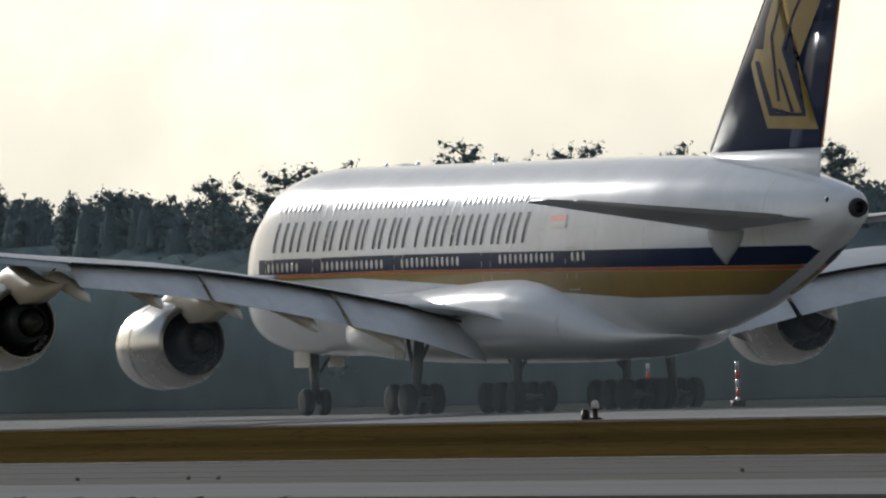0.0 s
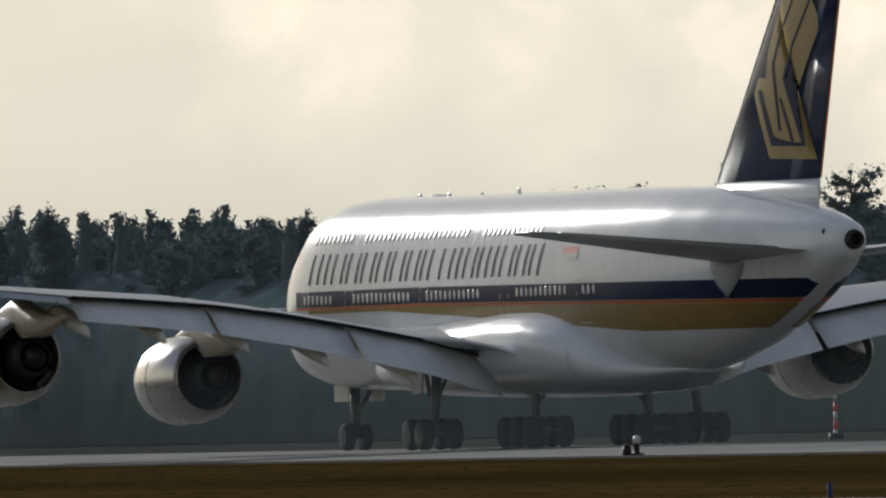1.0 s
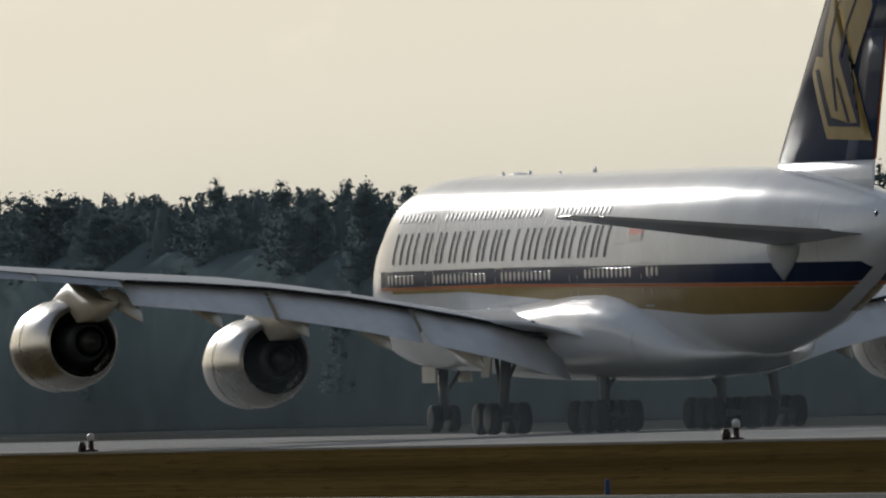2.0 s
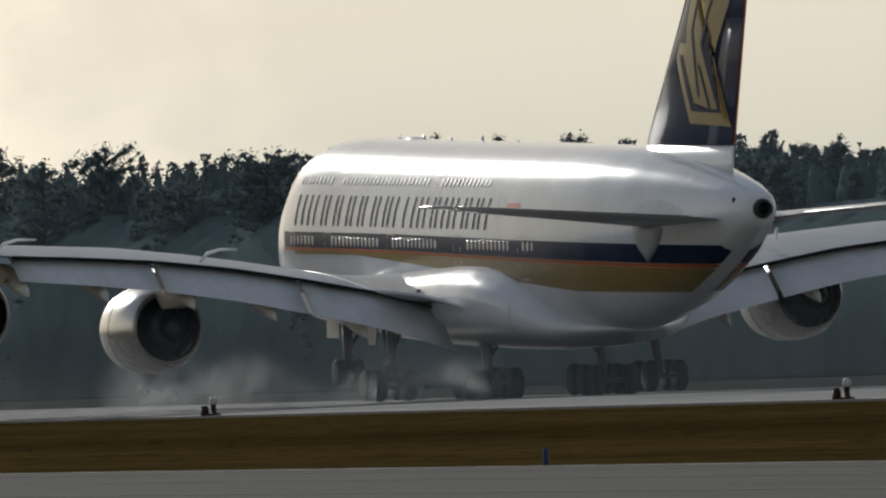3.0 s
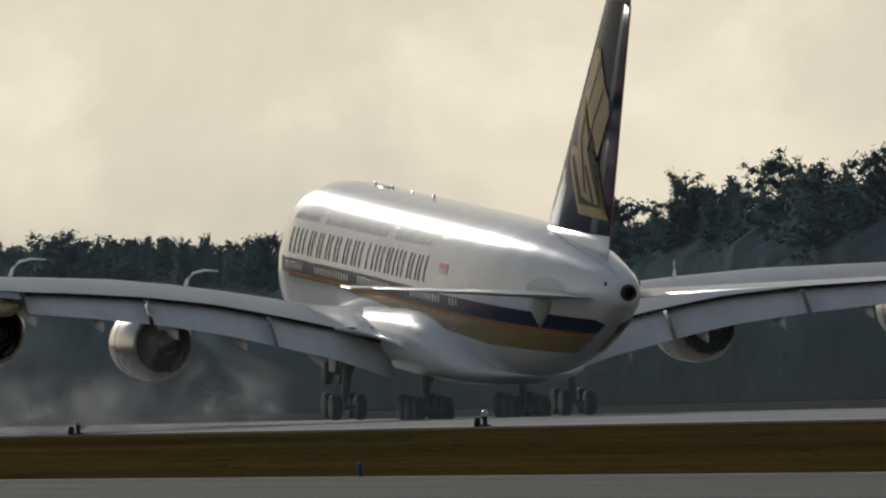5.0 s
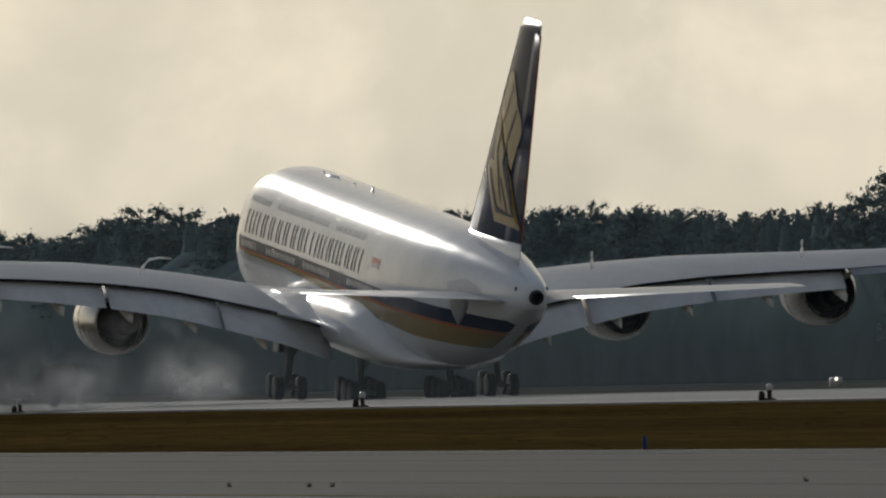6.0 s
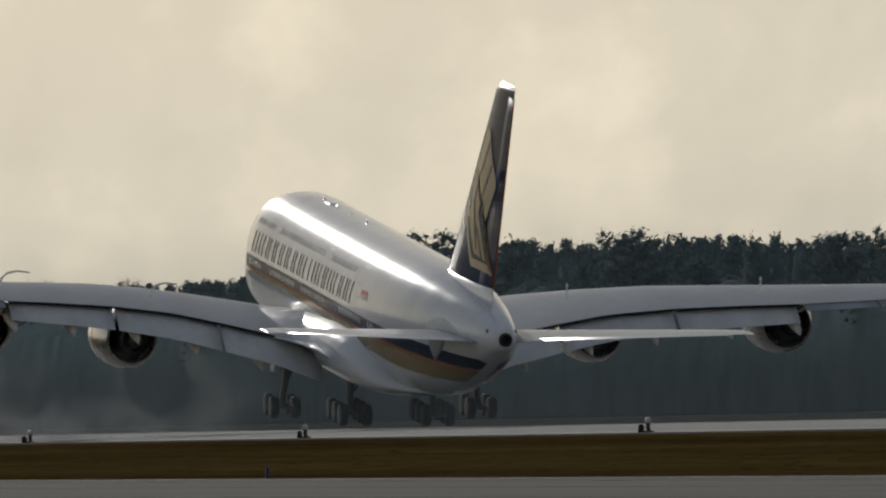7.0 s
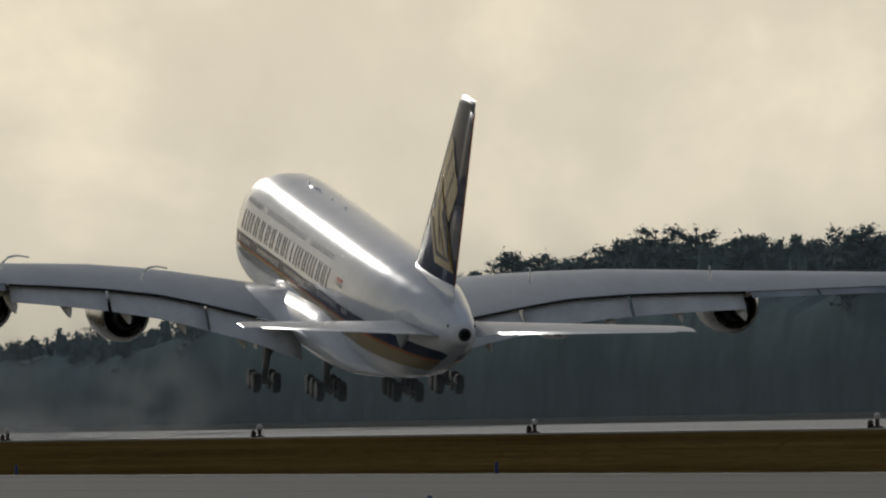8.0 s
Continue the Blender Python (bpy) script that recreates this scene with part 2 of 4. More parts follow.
# ---- mesh helpers ----
def part(name, bm, mat, parent=None, label="", smooth=True):
    """Links a bmesh as one mesh object under a thing or a part."""
    me = bpy.data.meshes.new(name)
    bmesh.ops.recalc_face_normals(bm, faces=bm.faces[:])
    bm.to_mesh(me)
    bm.free()
    for f in me.polygons:
        f.use_smooth = smooth
    me.materials.append(mat)
    ob = new(name, me)
    if parent:
        ob.parent = parent
    return tagged(ob, label)


def shared(name, me, parent, m, label=""):
    ob = new(name, me)
    ob.parent = parent
    ob.matrix_basis = m
    return tagged(ob, label)


def loft(bm, rings, close_ends=True, closed=True):
    """Joins rings of equal length into a skin."""
    rows = [[bm.verts.new(p) for p in ring] for ring in rings]
    n = len(rows[0])
    for a, b in zip(rows, rows[1:]):
        for i in range(n if closed else n - 1):
            j = (i + 1) % n
            bm.faces.new((a[i], a[j], b[j], b[i]))
    if close_ends and closed:
        bm.faces.new(rows[0])
        bm.faces.new(rows[-1])
    return rows


def box(bm, x0, x1, y0, y1, z0, z1):
    v = [bm.verts.new(p) for p in ((x0, y0, z0), (x1, y0, z0), (x1, y1, z0), (x0, y1, z0), (x0, y0, z1), (x1, y0, z1), (x1, y1, z1), (x0, y1, z1))]
    for q in ((0, 3, 2, 1), (4, 5, 6, 7), (0, 1, 5, 4), (1, 2, 6, 5), (2, 3, 7, 6), (3, 0, 4, 7)):
        bm.faces.new([v[i] for i in q])


def lathe(bm, profile, n=32, axis="x", origin=(0, 0, 0), flat=1.0):
    """Turns (along, radius) pairs about an axis."""
    rings = []
    for a, r in profile:
        ring = []
        for i in range(n):
            c, s = math.cos(2 * math.pi * i / n) * r, math.sin(2 * math.pi * i / n) * r
            p = (a, c, s * flat) if axis == "x" else (c, a, s) if axis == "y" else (c, s, a)
            ring.append((p[0] + origin[0], p[1] + origin[1], p[2] + origin[2]))
        rings.append(ring)
    loft(bm, rings)


def tube(bm, points, radius, n=8, taper=1.0):
    """A round bar along points."""
    rings = []
    pts = [Vector(p) for p in points]
    for i, p in enumerate(pts):
        d = (pts[min(i + 1, len(pts) - 1)] - pts[max(i - 1, 0)]).normalized()
        u = d.orthogonal().normalized()
        w = d.cross(u)
        r = radius * (1 + (taper - 1) * i / max(1, len(pts) - 1))
        rings.append([p + (u * math.cos(2 * math.pi * k / n) + w * math.sin(2 * math.pi * k / n)) * r for k in range(n)])
    loft(bm, rings)


def lerp(table, x, column):
    if x <= table[0][0]:
        return table[0][column]
    for a, b in zip(table, table[1:]):
        if x <= b[0]:
            k = (x - a[0]) / (b[0] - a[0])
            return a[column] * (1 - k) + b[column] * k
    return table[-1][column]


# ---- ground ----
def sheet(name, x0, x1, y0, y1, z, mat, label, nx=40, ny=4, rough=0.0, kind="structure"):
    bm = bmesh.new()
    rows = []
    for j in range(ny + 1):
        rows.append([bm.verts.new((x0 + (x1 - x0) * i / nx, y0 + (y1 - y0) * j / ny, z + rough * noise.noise((i * 0.37, j * 0.61, z)))) for i in range(nx + 1)])
    for j in range(ny):
        for i in range(nx):
            bm.faces.new((rows[j][i], rows[j][i + 1], rows[j + 1][i + 1], rows[j + 1][i]))
    ob = part(name, bm, mat, smooth=False)
    return tagged(ob, label, name.split("_")[0], kind=kind)


TAXI = -0.62
# the field falls gently from the runway's shoulder to the taxiway: y, height
FALL = [(-4000, -0.30), (-118, -0.30), (-29, -0.30), (27, -0.30), (29, -0.28), (60, -0.40), (90, -0.58), (111, -0.70), (170, -0.72), (4000, -0.72)]


def slab(name, x0, x1, y0, y1, top, mat, label):
    bm = bmesh.new()
    box(bm, x0, x1, y0, y1, top - 0.3, top)
    return tagged(part(name, bm, mat, smooth=False), label, name.split("_")[0], kind="structure")


def field():
    """The grass of the airfield, one sheet out to the horizon."""
    bm = bmesh.new()
    ys = [-4000, -2000, -900, -400, -118, -60, -29, 0, 27, 29, 36, 44, 52, 60, 68, 76, 84, 90, 98, 106, 111, 130, 170, 260, 500, 1200, 2400, 4000]
    grid = [[bm.verts.new((-4000 + 9000 * i / 120, y, lerp(FALL, y, 1))) for i in range(121)] for y in ys]
    for a, b in zip(grid, grid[1:]):
        for i in range(120):
            bm.faces.new((a[i], a[i + 1], b[i + 1], b[i]))
    return tagged(part("ground", bm, GRASS), "dry brown airfield grass reaching to the horizon", "ground", kind="structure")


def crowned_strip(name, x0, x1, half, fall, mat, label):
    """A runway slab, highest along its middle."""
    bm = bmesh.new()
    loft(bm, [[(x, -half, -fall - 0.3), (x, half, -fall - 0.3), (x, half, -fall), (x, half * 0.5, -fall * 0.35), (x, 0, 0), (x, -half * 0.5, -fall * 0.35), (x, -half, -fall)] for x in (x0, x1)])
    return tagged(part(name, bm, mat, smooth=False), label, "runway", kind="structure")


field()
crowned_strip("runway", -2500, 4500, 27.8, 0.2, RUNWAY, "pale concrete runway running past the grass strip")
# dark sheet over the far grass, its colour standing in for dark haze
sheet("far_verge", -2500, 4500, -118, -27.9, -0.22, SOIL, "ground between the runway and the wood, coloured dark for the haze there", 60, 4)
slab("taxiway", -2500, 4500, 112.2, 149.4, TAXI, ASPHALT, "grey asphalt taxiway with faint streaks")
slab("apron_strip", -2500, 4500, 150.0, 168.0, TAXI, APRON, "bluish grey asphalt strip beside the taxiway")
for nm, y0, y1, top, mat, text in (("taxiway_edge_strip", 111.6, 112.2, TAXI + 0.012, EDGE, "pale worn edge strip along the taxiway"),
                                   ("taxiway_seam", 149.4, 150.0, TAXI + 0.004, SEAM, "weedy dark seam between two asphalt strips")):
    slab(nm, -2500, 4500, y0, y1, top, mat, text)
# long tar streaks along the taxiway
for i, y in enumerate((115.5, 122.0, 131.5, 141.0)):
    slab("taxiway_streak", -2500, 4500, y, y + 0.25 + 0.25 * (i % 3), TAXI + 0.005, STREAK, "long faint streak along the asphalt")


def verge(name, x0, x1, y0, y1, count, height, mat, label, seed):
    """Tufts of grass, each a few bent blades."""
    rnd = random.Random(seed)
    verts, faces = [], []
    for _ in range(count):
        x, y = rnd.uniform(x0, x1), rnd.uniform(y0, y1)
        bed = lerp(FALL, y, 1)
        for _ in range(3):
            a, h, w = rnd.uniform(0, 6.28), height * rnd.uniform(0.6, 1.0), rnd.uniform(0.1, 0.4)
            dx, dy = math.cos(a), math.sin(a)
            lx, ly = rnd.uniform(-0.4, 0.4), rnd.uniform(-0.4, 0.4)
            k = len(verts)
            verts += [(x - dx * w, y - dy * w, bed + h), (x + dx * w, y + dy * w, bed + h), (x + lx, y + ly, bed + h * 1.2)]
            faces.append((k, k + 1, k + 2))
    me = bpy.data.meshes.new(name)
    me.from_pydata(verts, [], faces)
    me.materials.append(mat)
    return tagged(new(name, me), label, "grass", kind="stuff")


verge("grass_strip", 250, 1250, 29.5, 110.5, 26000, 0.03, BLADES, "matted dry brown grass between runway and taxiway", 3)
bm = bmesh.new()
pts = [(250, 186.5), (258, 179.5), (268, 173.5), (285, 169.6), (320, 168.2), (400, 168.2), (412, 172), (412, 205), (262, 205), (251, 197)]
low = [bm.verts.new((x, y, -0.8)) for x, y in pts]
top = [bm.verts.new((x, y, TAXI + 0.02)) for x, y in pts]
bm.faces.new(top)
for i in range(len(pts)):
    j = (i + 1) % len(pts)
    bm.faces.new((low[i], low[j], top[j], top[i]))
tagged(part("verge", bm, LAWN, smooth=False), "green grass verge with a rounded end", "verge", kind="structure")
verge("verge_grass", 272, 410, 174, 204, 5000, 0.22, LAWN, "matted green grass on the rounded verge", 5)


# ---- lights and markers on the field ----
def runway_light(flip=1):
    ob = new("runway_light")
    bm = bmesh.new()
    lathe(bm, [(0.0, 0.30), (0.06, 0.30), (0.10, 0.12), (0.42, 0.10), (0.46, 0.16)], 14, "z")
    part("base", bm, LAMP_DARK, ob, "dark brown post on a plate")
    bm = bmesh.new()
    lathe(bm, [(0.46, 0.13), (0.50, 0.16), (0.66, 0.16), (0.74, 0.12), (0.79, 0.04)], 14, "z")
    part("lens", bm, LAMP_WHITE, ob, "pale glass dome of the light")
    bm = bmesh.new()
    box(bm, 0.20, 0.42, -0.14 + 0.3 * flip, 0.14 + 0.3 * flip, 0.0, 0.34)
    box(bm, 0.24, 0.38, -0.10 + 0.3 * flip, 0.10 + 0.3 * flip, 0.34, 0.42)
    part("transformer_box", bm, LAMP_DARK, ob)
    return tagged(ob, "elevated runway edge light with a white dome on a dark post", "runway light", "runway edge lights")


first = runway_light()
first.matrix_basis = pose(352.5, 27.2, -0.2)
for x in (441.1, 529.5, 618.6, 706.4, 794.9, 882.7, 972.3, 1057.9, 1150.0, 1236.0, 1324.0, 1412.0):
    copy_thing(first, pose(x, 27.2, -0.2, 0, 0, 7 * math.sin(x)))


def blue_marker():
    ob = new("taxiway_marker")
    bm = bmesh.new()
    lathe(bm, [(0.0, 0.06), (0.02, 0.065), (0.36, 0.062), (0.39, 0.045)], 12, "z")
    part("post", bm, BLUE, ob, "dark blue plastic tube")
    bm = bmesh.new()
    lathe(bm, [(0.0, 0.14), (0.02, 0.13), (0.04, 0.07)], 12, "z")
    part("foot", bm, LAMP_DARK, ob)
    return tagged(ob, "short dark blue marker post at the taxiway's edge", "marker post", "taxiway markers")


first = blue_marker()
first.matrix_basis = pose(280.5, 111.8, TAXI)
for x, y in ((372.2, 111.8), (464.0, 111.8), (556.4, 111.8), (648.8, 111.8), (741.0, 111.8), (187.5, 149.9), (279.5, 149.9), (371.5, 149.9), (463.5, 149.9)):
    copy_thing(first, pose(x, y, TAXI))


# ---- the airliner ----
# stations are metres behind the nose; local x points forward from station 35
NOSE = 35.0
#        station, top, bottom, half width, height of the widest line
BODY = [(0.0, 5.35, 4.75, 0.25, 5.05), (0.6, 6.25, 4.05, 1.0, 5.1), (1.6, 7.25, 3.55, 1.75, 5.3), (3.0, 8.6, 3.15, 2.5, 5.6), (4.5, 10.15, 2.95, 3.05, 6.3),
        (6.5, 11.1, 2.82, 3.4, 6.7), (9.0, 11.42, 2.75, 3.55, 6.95), (12.0, 11.48, 2.72, 3.57, 7.0), (20.0, 11.42, 2.72, 3.57, 7.0), (30.0, 11.36, 2.72, 3.57, 7.0),
        (40.0, 11.33, 2.72, 3.57, 7.0), (45.0, 11.31, 2.76, 3.55, 7.02), (50.0, 11.25, 2.98, 3.42, 7.1), (54.0, 11.15, 3.45, 3.18, 7.25), (58.0, 10.95, 4.15, 2.78, 7.5),
        (62.0, 10.6, 5.15, 2.22, 7.8), (65.0, 10.2, 6.05, 1.75, 8.0), (67.6, 9.8, 7.0, 1.28, 8.3), (69.4, 9.4, 7.75, 0.85, 8.5), (70.2, 9.1, 8.05, 0.52, 8.55)]


def section(st, phi, grow=0.0):
    """A point of the body's skin; phi runs from the keel (0) up the left side to the crown (pi)."""
    top, bot, w, mid = (lerp(BODY, st, c) for c in (1, 2, 3, 4))
    c, s = -math.cos(phi), math.sin(phi)
    e = 0.88 if c > 0 else 0.92
    y = (w + grow) * math.copysign(abs(s) ** e, s)
    h = (top - mid) if c > 0 else (mid - bot)
    return Vector((NOSE - st, y, mid + (h + grow) * math.copysign(abs(c) ** e, c)))


def phi_at(st, z):
    top, bot, w, mid = (lerp(BODY, st, c) for c in (1, 2, 3, 4))
    h = (top - mid) if z > mid else (mid - bot)
    c = max(-1, min(1, (z - mid) / h))
    c = math.copysign(abs(c) ** (1 / (0.88 if c > 0 else 0.92)), c)
    return math.acos(-c)


def on_side(st, z, side, grow=0.012):
    p = section(st, phi_at(st, z), grow)
    return Vector((p.x, p.y * side, p.z))


def band(name, st0, st1, low, high, mat, parent, side, label="", steps=60, rows=4, grow=0.012):
    """A painted stripe on the flank: low and high give its edges by station."""
    bm = bmesh.new()
    grid = []
    for i in range(steps + 1):
        st = st0 + (st1 - st0) * i / steps
        a, b = low(st), high(st)
        grid.append([bm.verts.new(on_side(st, a + (b - a) * j / rows, side, grow)) for j in range(rows + 1)])
    for i in range(steps):
        for j in range(rows):
            bm.faces.new((grid[i][j], grid[i + 1][j], grid[i + 1][j + 1], grid[i][j + 1]))
    return part(name, bm, mat, parent, label)


def airfoil(n=12):
    """Unit chord outline from the trailing edge over the top to the leading edge and back."""
    top, low = [], []
    for i in range(n + 1):
        x = 0.5 * (1 + math.cos(math.pi * i / n))
        h = 0.6 * (0.2969 * math.sqrt(x) - 0.126 * x - 0.3516 * x * x + 0.2843 * x ** 3 - 0.1015 * x ** 4) * 8.3
        top.append((x, h * 0.6 + 0.004))
        low.append((x, -h * 0.4 - 0.004))
    return top + low[::-1][1:]


FOIL = airfoil()


def surface(bm, sections, side=1, upright=False):
    """Lofts an aerofoil surface. sections: (span, leading station, trailing station, leading z, trailing z, thickness)."""
    rings = []
    for y, le, te, zl, zt, thick in sections:
        c = te - le
        ring = []
        for x, h in FOIL:
            if upright:
                ring.append((NOSE - (le + c * x), h * c * thick, y))
            else:
                ring.append((NOSE - (le + c * x), y * side, zl + (zt - zl) * x + h * c * thick))
        rings.append(ring)
    loft(bm, rings)


#        span, leading, trailing, leading z, trailing z, thickness
WINGS = [(3.0, 17.4, 35.6, 4.4, 3.75, 0.135), (4.5, 18.4, 35.55, 4.7, 4.1, 0.13), (7.5, 20.5, 35.75, 5.3, 4.95, 0.12), (10.9, 22.8, 35.9, 5.95, 5.62, 0.11),
         (14.0, 25.0, 36.1, 6.45, 6.17, 0.105), (18.0, 27.8, 37.65, 6.95, 6.64, 0.10), (22.0, 30.4, 39.3, 7.2, 6.93, 0.10), (25.2, 32.6, 40.6, 7.4, 7.1, 0.10),
         (33.0, 38.0, 43.8, 7.95, 7.75, 0.095), (38.6, 41.9, 46.3, 8.35, 8.2, 0.09), (39.6, 43.2, 46.7, 8.4, 8.3, 0.06)]


def wing_at(y, column):
    return lerp(WINGS, y, column)


def build_wing(plane, side):
    wing = part("wing", *_wing_mesh(side), plane, "grey painted wing swept back and rising outward")
    # flaps, drooped, in three panels with dark gaps
    for y0, y1 in ((4.35, 10.75), (11.0, 17.85), (18.1, 25.2)):
        bm = bmesh.new()
        rings = []
        for k in range(7):
            y = y0 + (y1 - y0) * k / 6
            te, z = wing_at(y, 2), wing_at(y, 4)
            f = (y - 4.35) / 21
            chord, drop = 3.1 - 1.2 * f, 1.75 - 0.72 * f
            ring = []
            for x, h in FOIL:
                ring.append((NOSE - (te - 1.05 + chord * x), y * side, z - 0.05 - drop * x ** 1.15 + h * chord * 0.13 + 0.10 * (1 - x)))
            rings.append(ring)
        loft(bm, rings)
        part("flap", bm, FLAP, wing, "light grey flap lowered for take-off")
    # black strip in front of the flaps, standing in for the slot's shade
    bm = bmesh.new()
    grid = []
    for k in range(15):
        y = 4.3 + (25.3 - 4.3) * k / 14
        te, z = wing_at(y, 2), wing_at(y, 4)
        grid.append([(NOSE - te + 0.02, y * side, z + 0.02), (NOSE - te - 0.03, y * side, z + 0.02), (NOSE - te - 0.03, y * side, z - 0.11), (NOSE - te + 0.02, y * side, z - 0.11)])
    loft(bm, grid)
    part("flap_slot", bm, SLOT_SHADE, wing, "black strip painted as the shade in the flap slot")
    # ailerons
    for y0, y1 in ((25.6, 29.8), (30.0, 34.2), (34.4, 38.2)):
        bm = bmesh.new()
        rings = []
        for k in range(3):
            y = y0 + (y1 - y0) * k / 2
            te, z = wing_at(y, 2), wing_at(y, 4)
            rings.append([(NOSE - (te - 0.3 + 1.1 * x), y * side, z - 0.02 - 0.32 * x + h * 0.18) for x, h in FOIL])
        loft(bm, rings)
        part("aileron", bm, WING, wing, "grey aileron")
    # drooped slats; bright metal paints the lit left side, grey the duller right
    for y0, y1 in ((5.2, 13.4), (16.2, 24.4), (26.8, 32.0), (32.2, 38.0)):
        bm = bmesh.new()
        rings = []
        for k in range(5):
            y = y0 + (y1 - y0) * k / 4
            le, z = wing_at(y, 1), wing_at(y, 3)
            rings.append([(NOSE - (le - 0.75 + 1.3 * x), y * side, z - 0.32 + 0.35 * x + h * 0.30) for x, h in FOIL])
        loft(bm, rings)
        part("slat", bm, LIP if side > 0 else WING, wing, "leading-edge slat, bright metal on the lit left wing, grey on the right")
    # flap track fairings
    for y in (8.4, 12.6, 16.6, 21.0, 25.0):
        te, z = wing_at(y, 2), wing_at(y, 4)
        k = 1.0 - 0.2 * (y - 8) / 17
        bm = bmesh.new()
        rings = []
        for a, w, up, down in ((-6.2, 0.04, -0.6, -0.7), (-5.0, 0.24, -0.45, -1.0), (-3.0, 0.38, -0.4, -1.35), (-1.2, 0.42, -0.8, -1.65), (0.2, 0.36, -1.3, -1.95), (1.2, 0.24, -1.6, -2.15), (2.0, 0.05, -2.1, -2.25)):
            mid, half = z + k * (up + down) / 2, k * (up - down) / 2
            rings.append([(NOSE - te - a * k, y * side + w * math.cos(p), mid + half * math.sin(p)) for p in [2 * math.pi * i / 14 for i in range(14)]])
        loft(bm, rings)
        part("flap_track_fairing", bm, PYLON, wing, "pale canoe-shaped fairing under the wing")
    # wing fence at the tip
    bm = bmesh.new()
    out = [(42.9, 8.35), (45.6, 9.75), (46.9, 9.85), (47.0, 8.4), (46.9, 7.3), (45.7, 7.2)]
    rings = [[(NOSE - s, (39.55 + dy) * side, z) for s, z in out] for dy in (0.0, 0.1)]
    loft(bm, rings)
    part("wingtip_fence", bm, WHITE, wing, "white arrow-shaped wingtip fence")
    return wing


def _wing_mesh(side):
    bm = bmesh.new()
    surface(bm, WINGS, side)
    return bm, WING


def build_engine(plane, y, z, back, scale, side):
    """A nacelle whose fan nozzle ends at station back."""
    eng = new("engine")
    eng.parent = plane
    eng.matrix_basis = pose(NOSE - back, y * side, z, 0, 2.0, 0)
    bm = bmesh.new()
    R = 2.0 * scale
    lathe(bm, [(4.6, R * 0.80), (4.95, R * 0.80), (5.35, R * 0.835), (5.3, R * 0.88), (4.9, R * 0.935), (4.0, R * 0.99), (2.6, R), (1.2, R * 0.95), (0.3, R * 0.83), (0.0, R * 0.755), (0.02, R * 0.735), (0.5, R * 0.76), (2.2, R * 0.78)], 48)
    part("cowl", bm, SILVER, eng, "shiny silver-grey engine cowl")
    bm = bmesh.new()
    lathe(bm, [(4.95, R * 0.795), (5.36, R * 0.835), (5.31, R * 0.885), (4.9, R * 0.940), (4.88, R * 0.93), (5.25, R * 0.84)], 48)
    part("intake_lip", bm, LIP, eng, "polished metal intake lip")
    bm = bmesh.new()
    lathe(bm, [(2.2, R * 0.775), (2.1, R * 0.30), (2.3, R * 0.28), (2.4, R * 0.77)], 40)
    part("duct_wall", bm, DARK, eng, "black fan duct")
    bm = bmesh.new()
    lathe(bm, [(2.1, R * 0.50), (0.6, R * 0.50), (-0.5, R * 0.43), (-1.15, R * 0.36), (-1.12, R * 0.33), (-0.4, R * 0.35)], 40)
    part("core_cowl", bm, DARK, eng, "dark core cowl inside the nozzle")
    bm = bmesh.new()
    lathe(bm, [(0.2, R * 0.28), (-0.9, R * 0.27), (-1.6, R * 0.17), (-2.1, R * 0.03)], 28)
    part("exhaust_plug", bm, CORE, eng, "dark stained exhaust cone")
    # bright row of slots low in the duct
    for i in range(7):
        a = radians(-62 + i * 6)
        bm = bmesh.new()
        c, s = math.cos(a), math.sin(a)
        r0, r1 = R * 0.60, R * 0.71
        tube(bm, [(0.3, -side * c * r0, s * r0), (0.35, -side * c * r1, s * r1)], 0.035, 6)
        part("duct_vane", bm, RIM, eng, "bright vane inside the nozzle")
    # cowl joint
    bm = bmesh.new()
    lathe(bm, [(3.05, R * 0.999), (3.05, R * 1.004), (3.0, R * 1.004), (3.0, R * 0.999)], 48)
    part("cowl_joint", bm, JOINT, eng)
    # pylon up to the wing
    bm = bmesh.new()
    le, te, zw = wing_at(y, 1), wing_at(y, 2), wing_at(y, 3)
    up = zw - z - 0.15
    rings = []
    for a, w, lo, hi in ((4.2, 0.10, R * 0.93, R * 1.02), (2.6, 0.36, R * 0.9, R * 1.12), (0.6, 0.46, R * 0.75, up - 0.2), (-0.8, 0.48, R * 0.42, up - 0.6), (-2.2, 0.42, R * 0.45, up - 0.95), (-4.2, 0.22, R * 0.6, up - 1.2), (-5.4, 0.05, R * 0.75, up - 1.25)):
        hi = max(hi, lo + 0.08)
        rings.append([(a, w, lo), (a, w * 1.05, (lo + hi) / 2), (a, w * 0.9, hi), (a, -w * 0.9, hi), (a, -w * 1.05, (lo + hi) / 2), (a, -w, lo)])
    loft(bm, rings)
    part("pylon", bm, PYLON, eng, "cream painted engine pylon")
    return eng


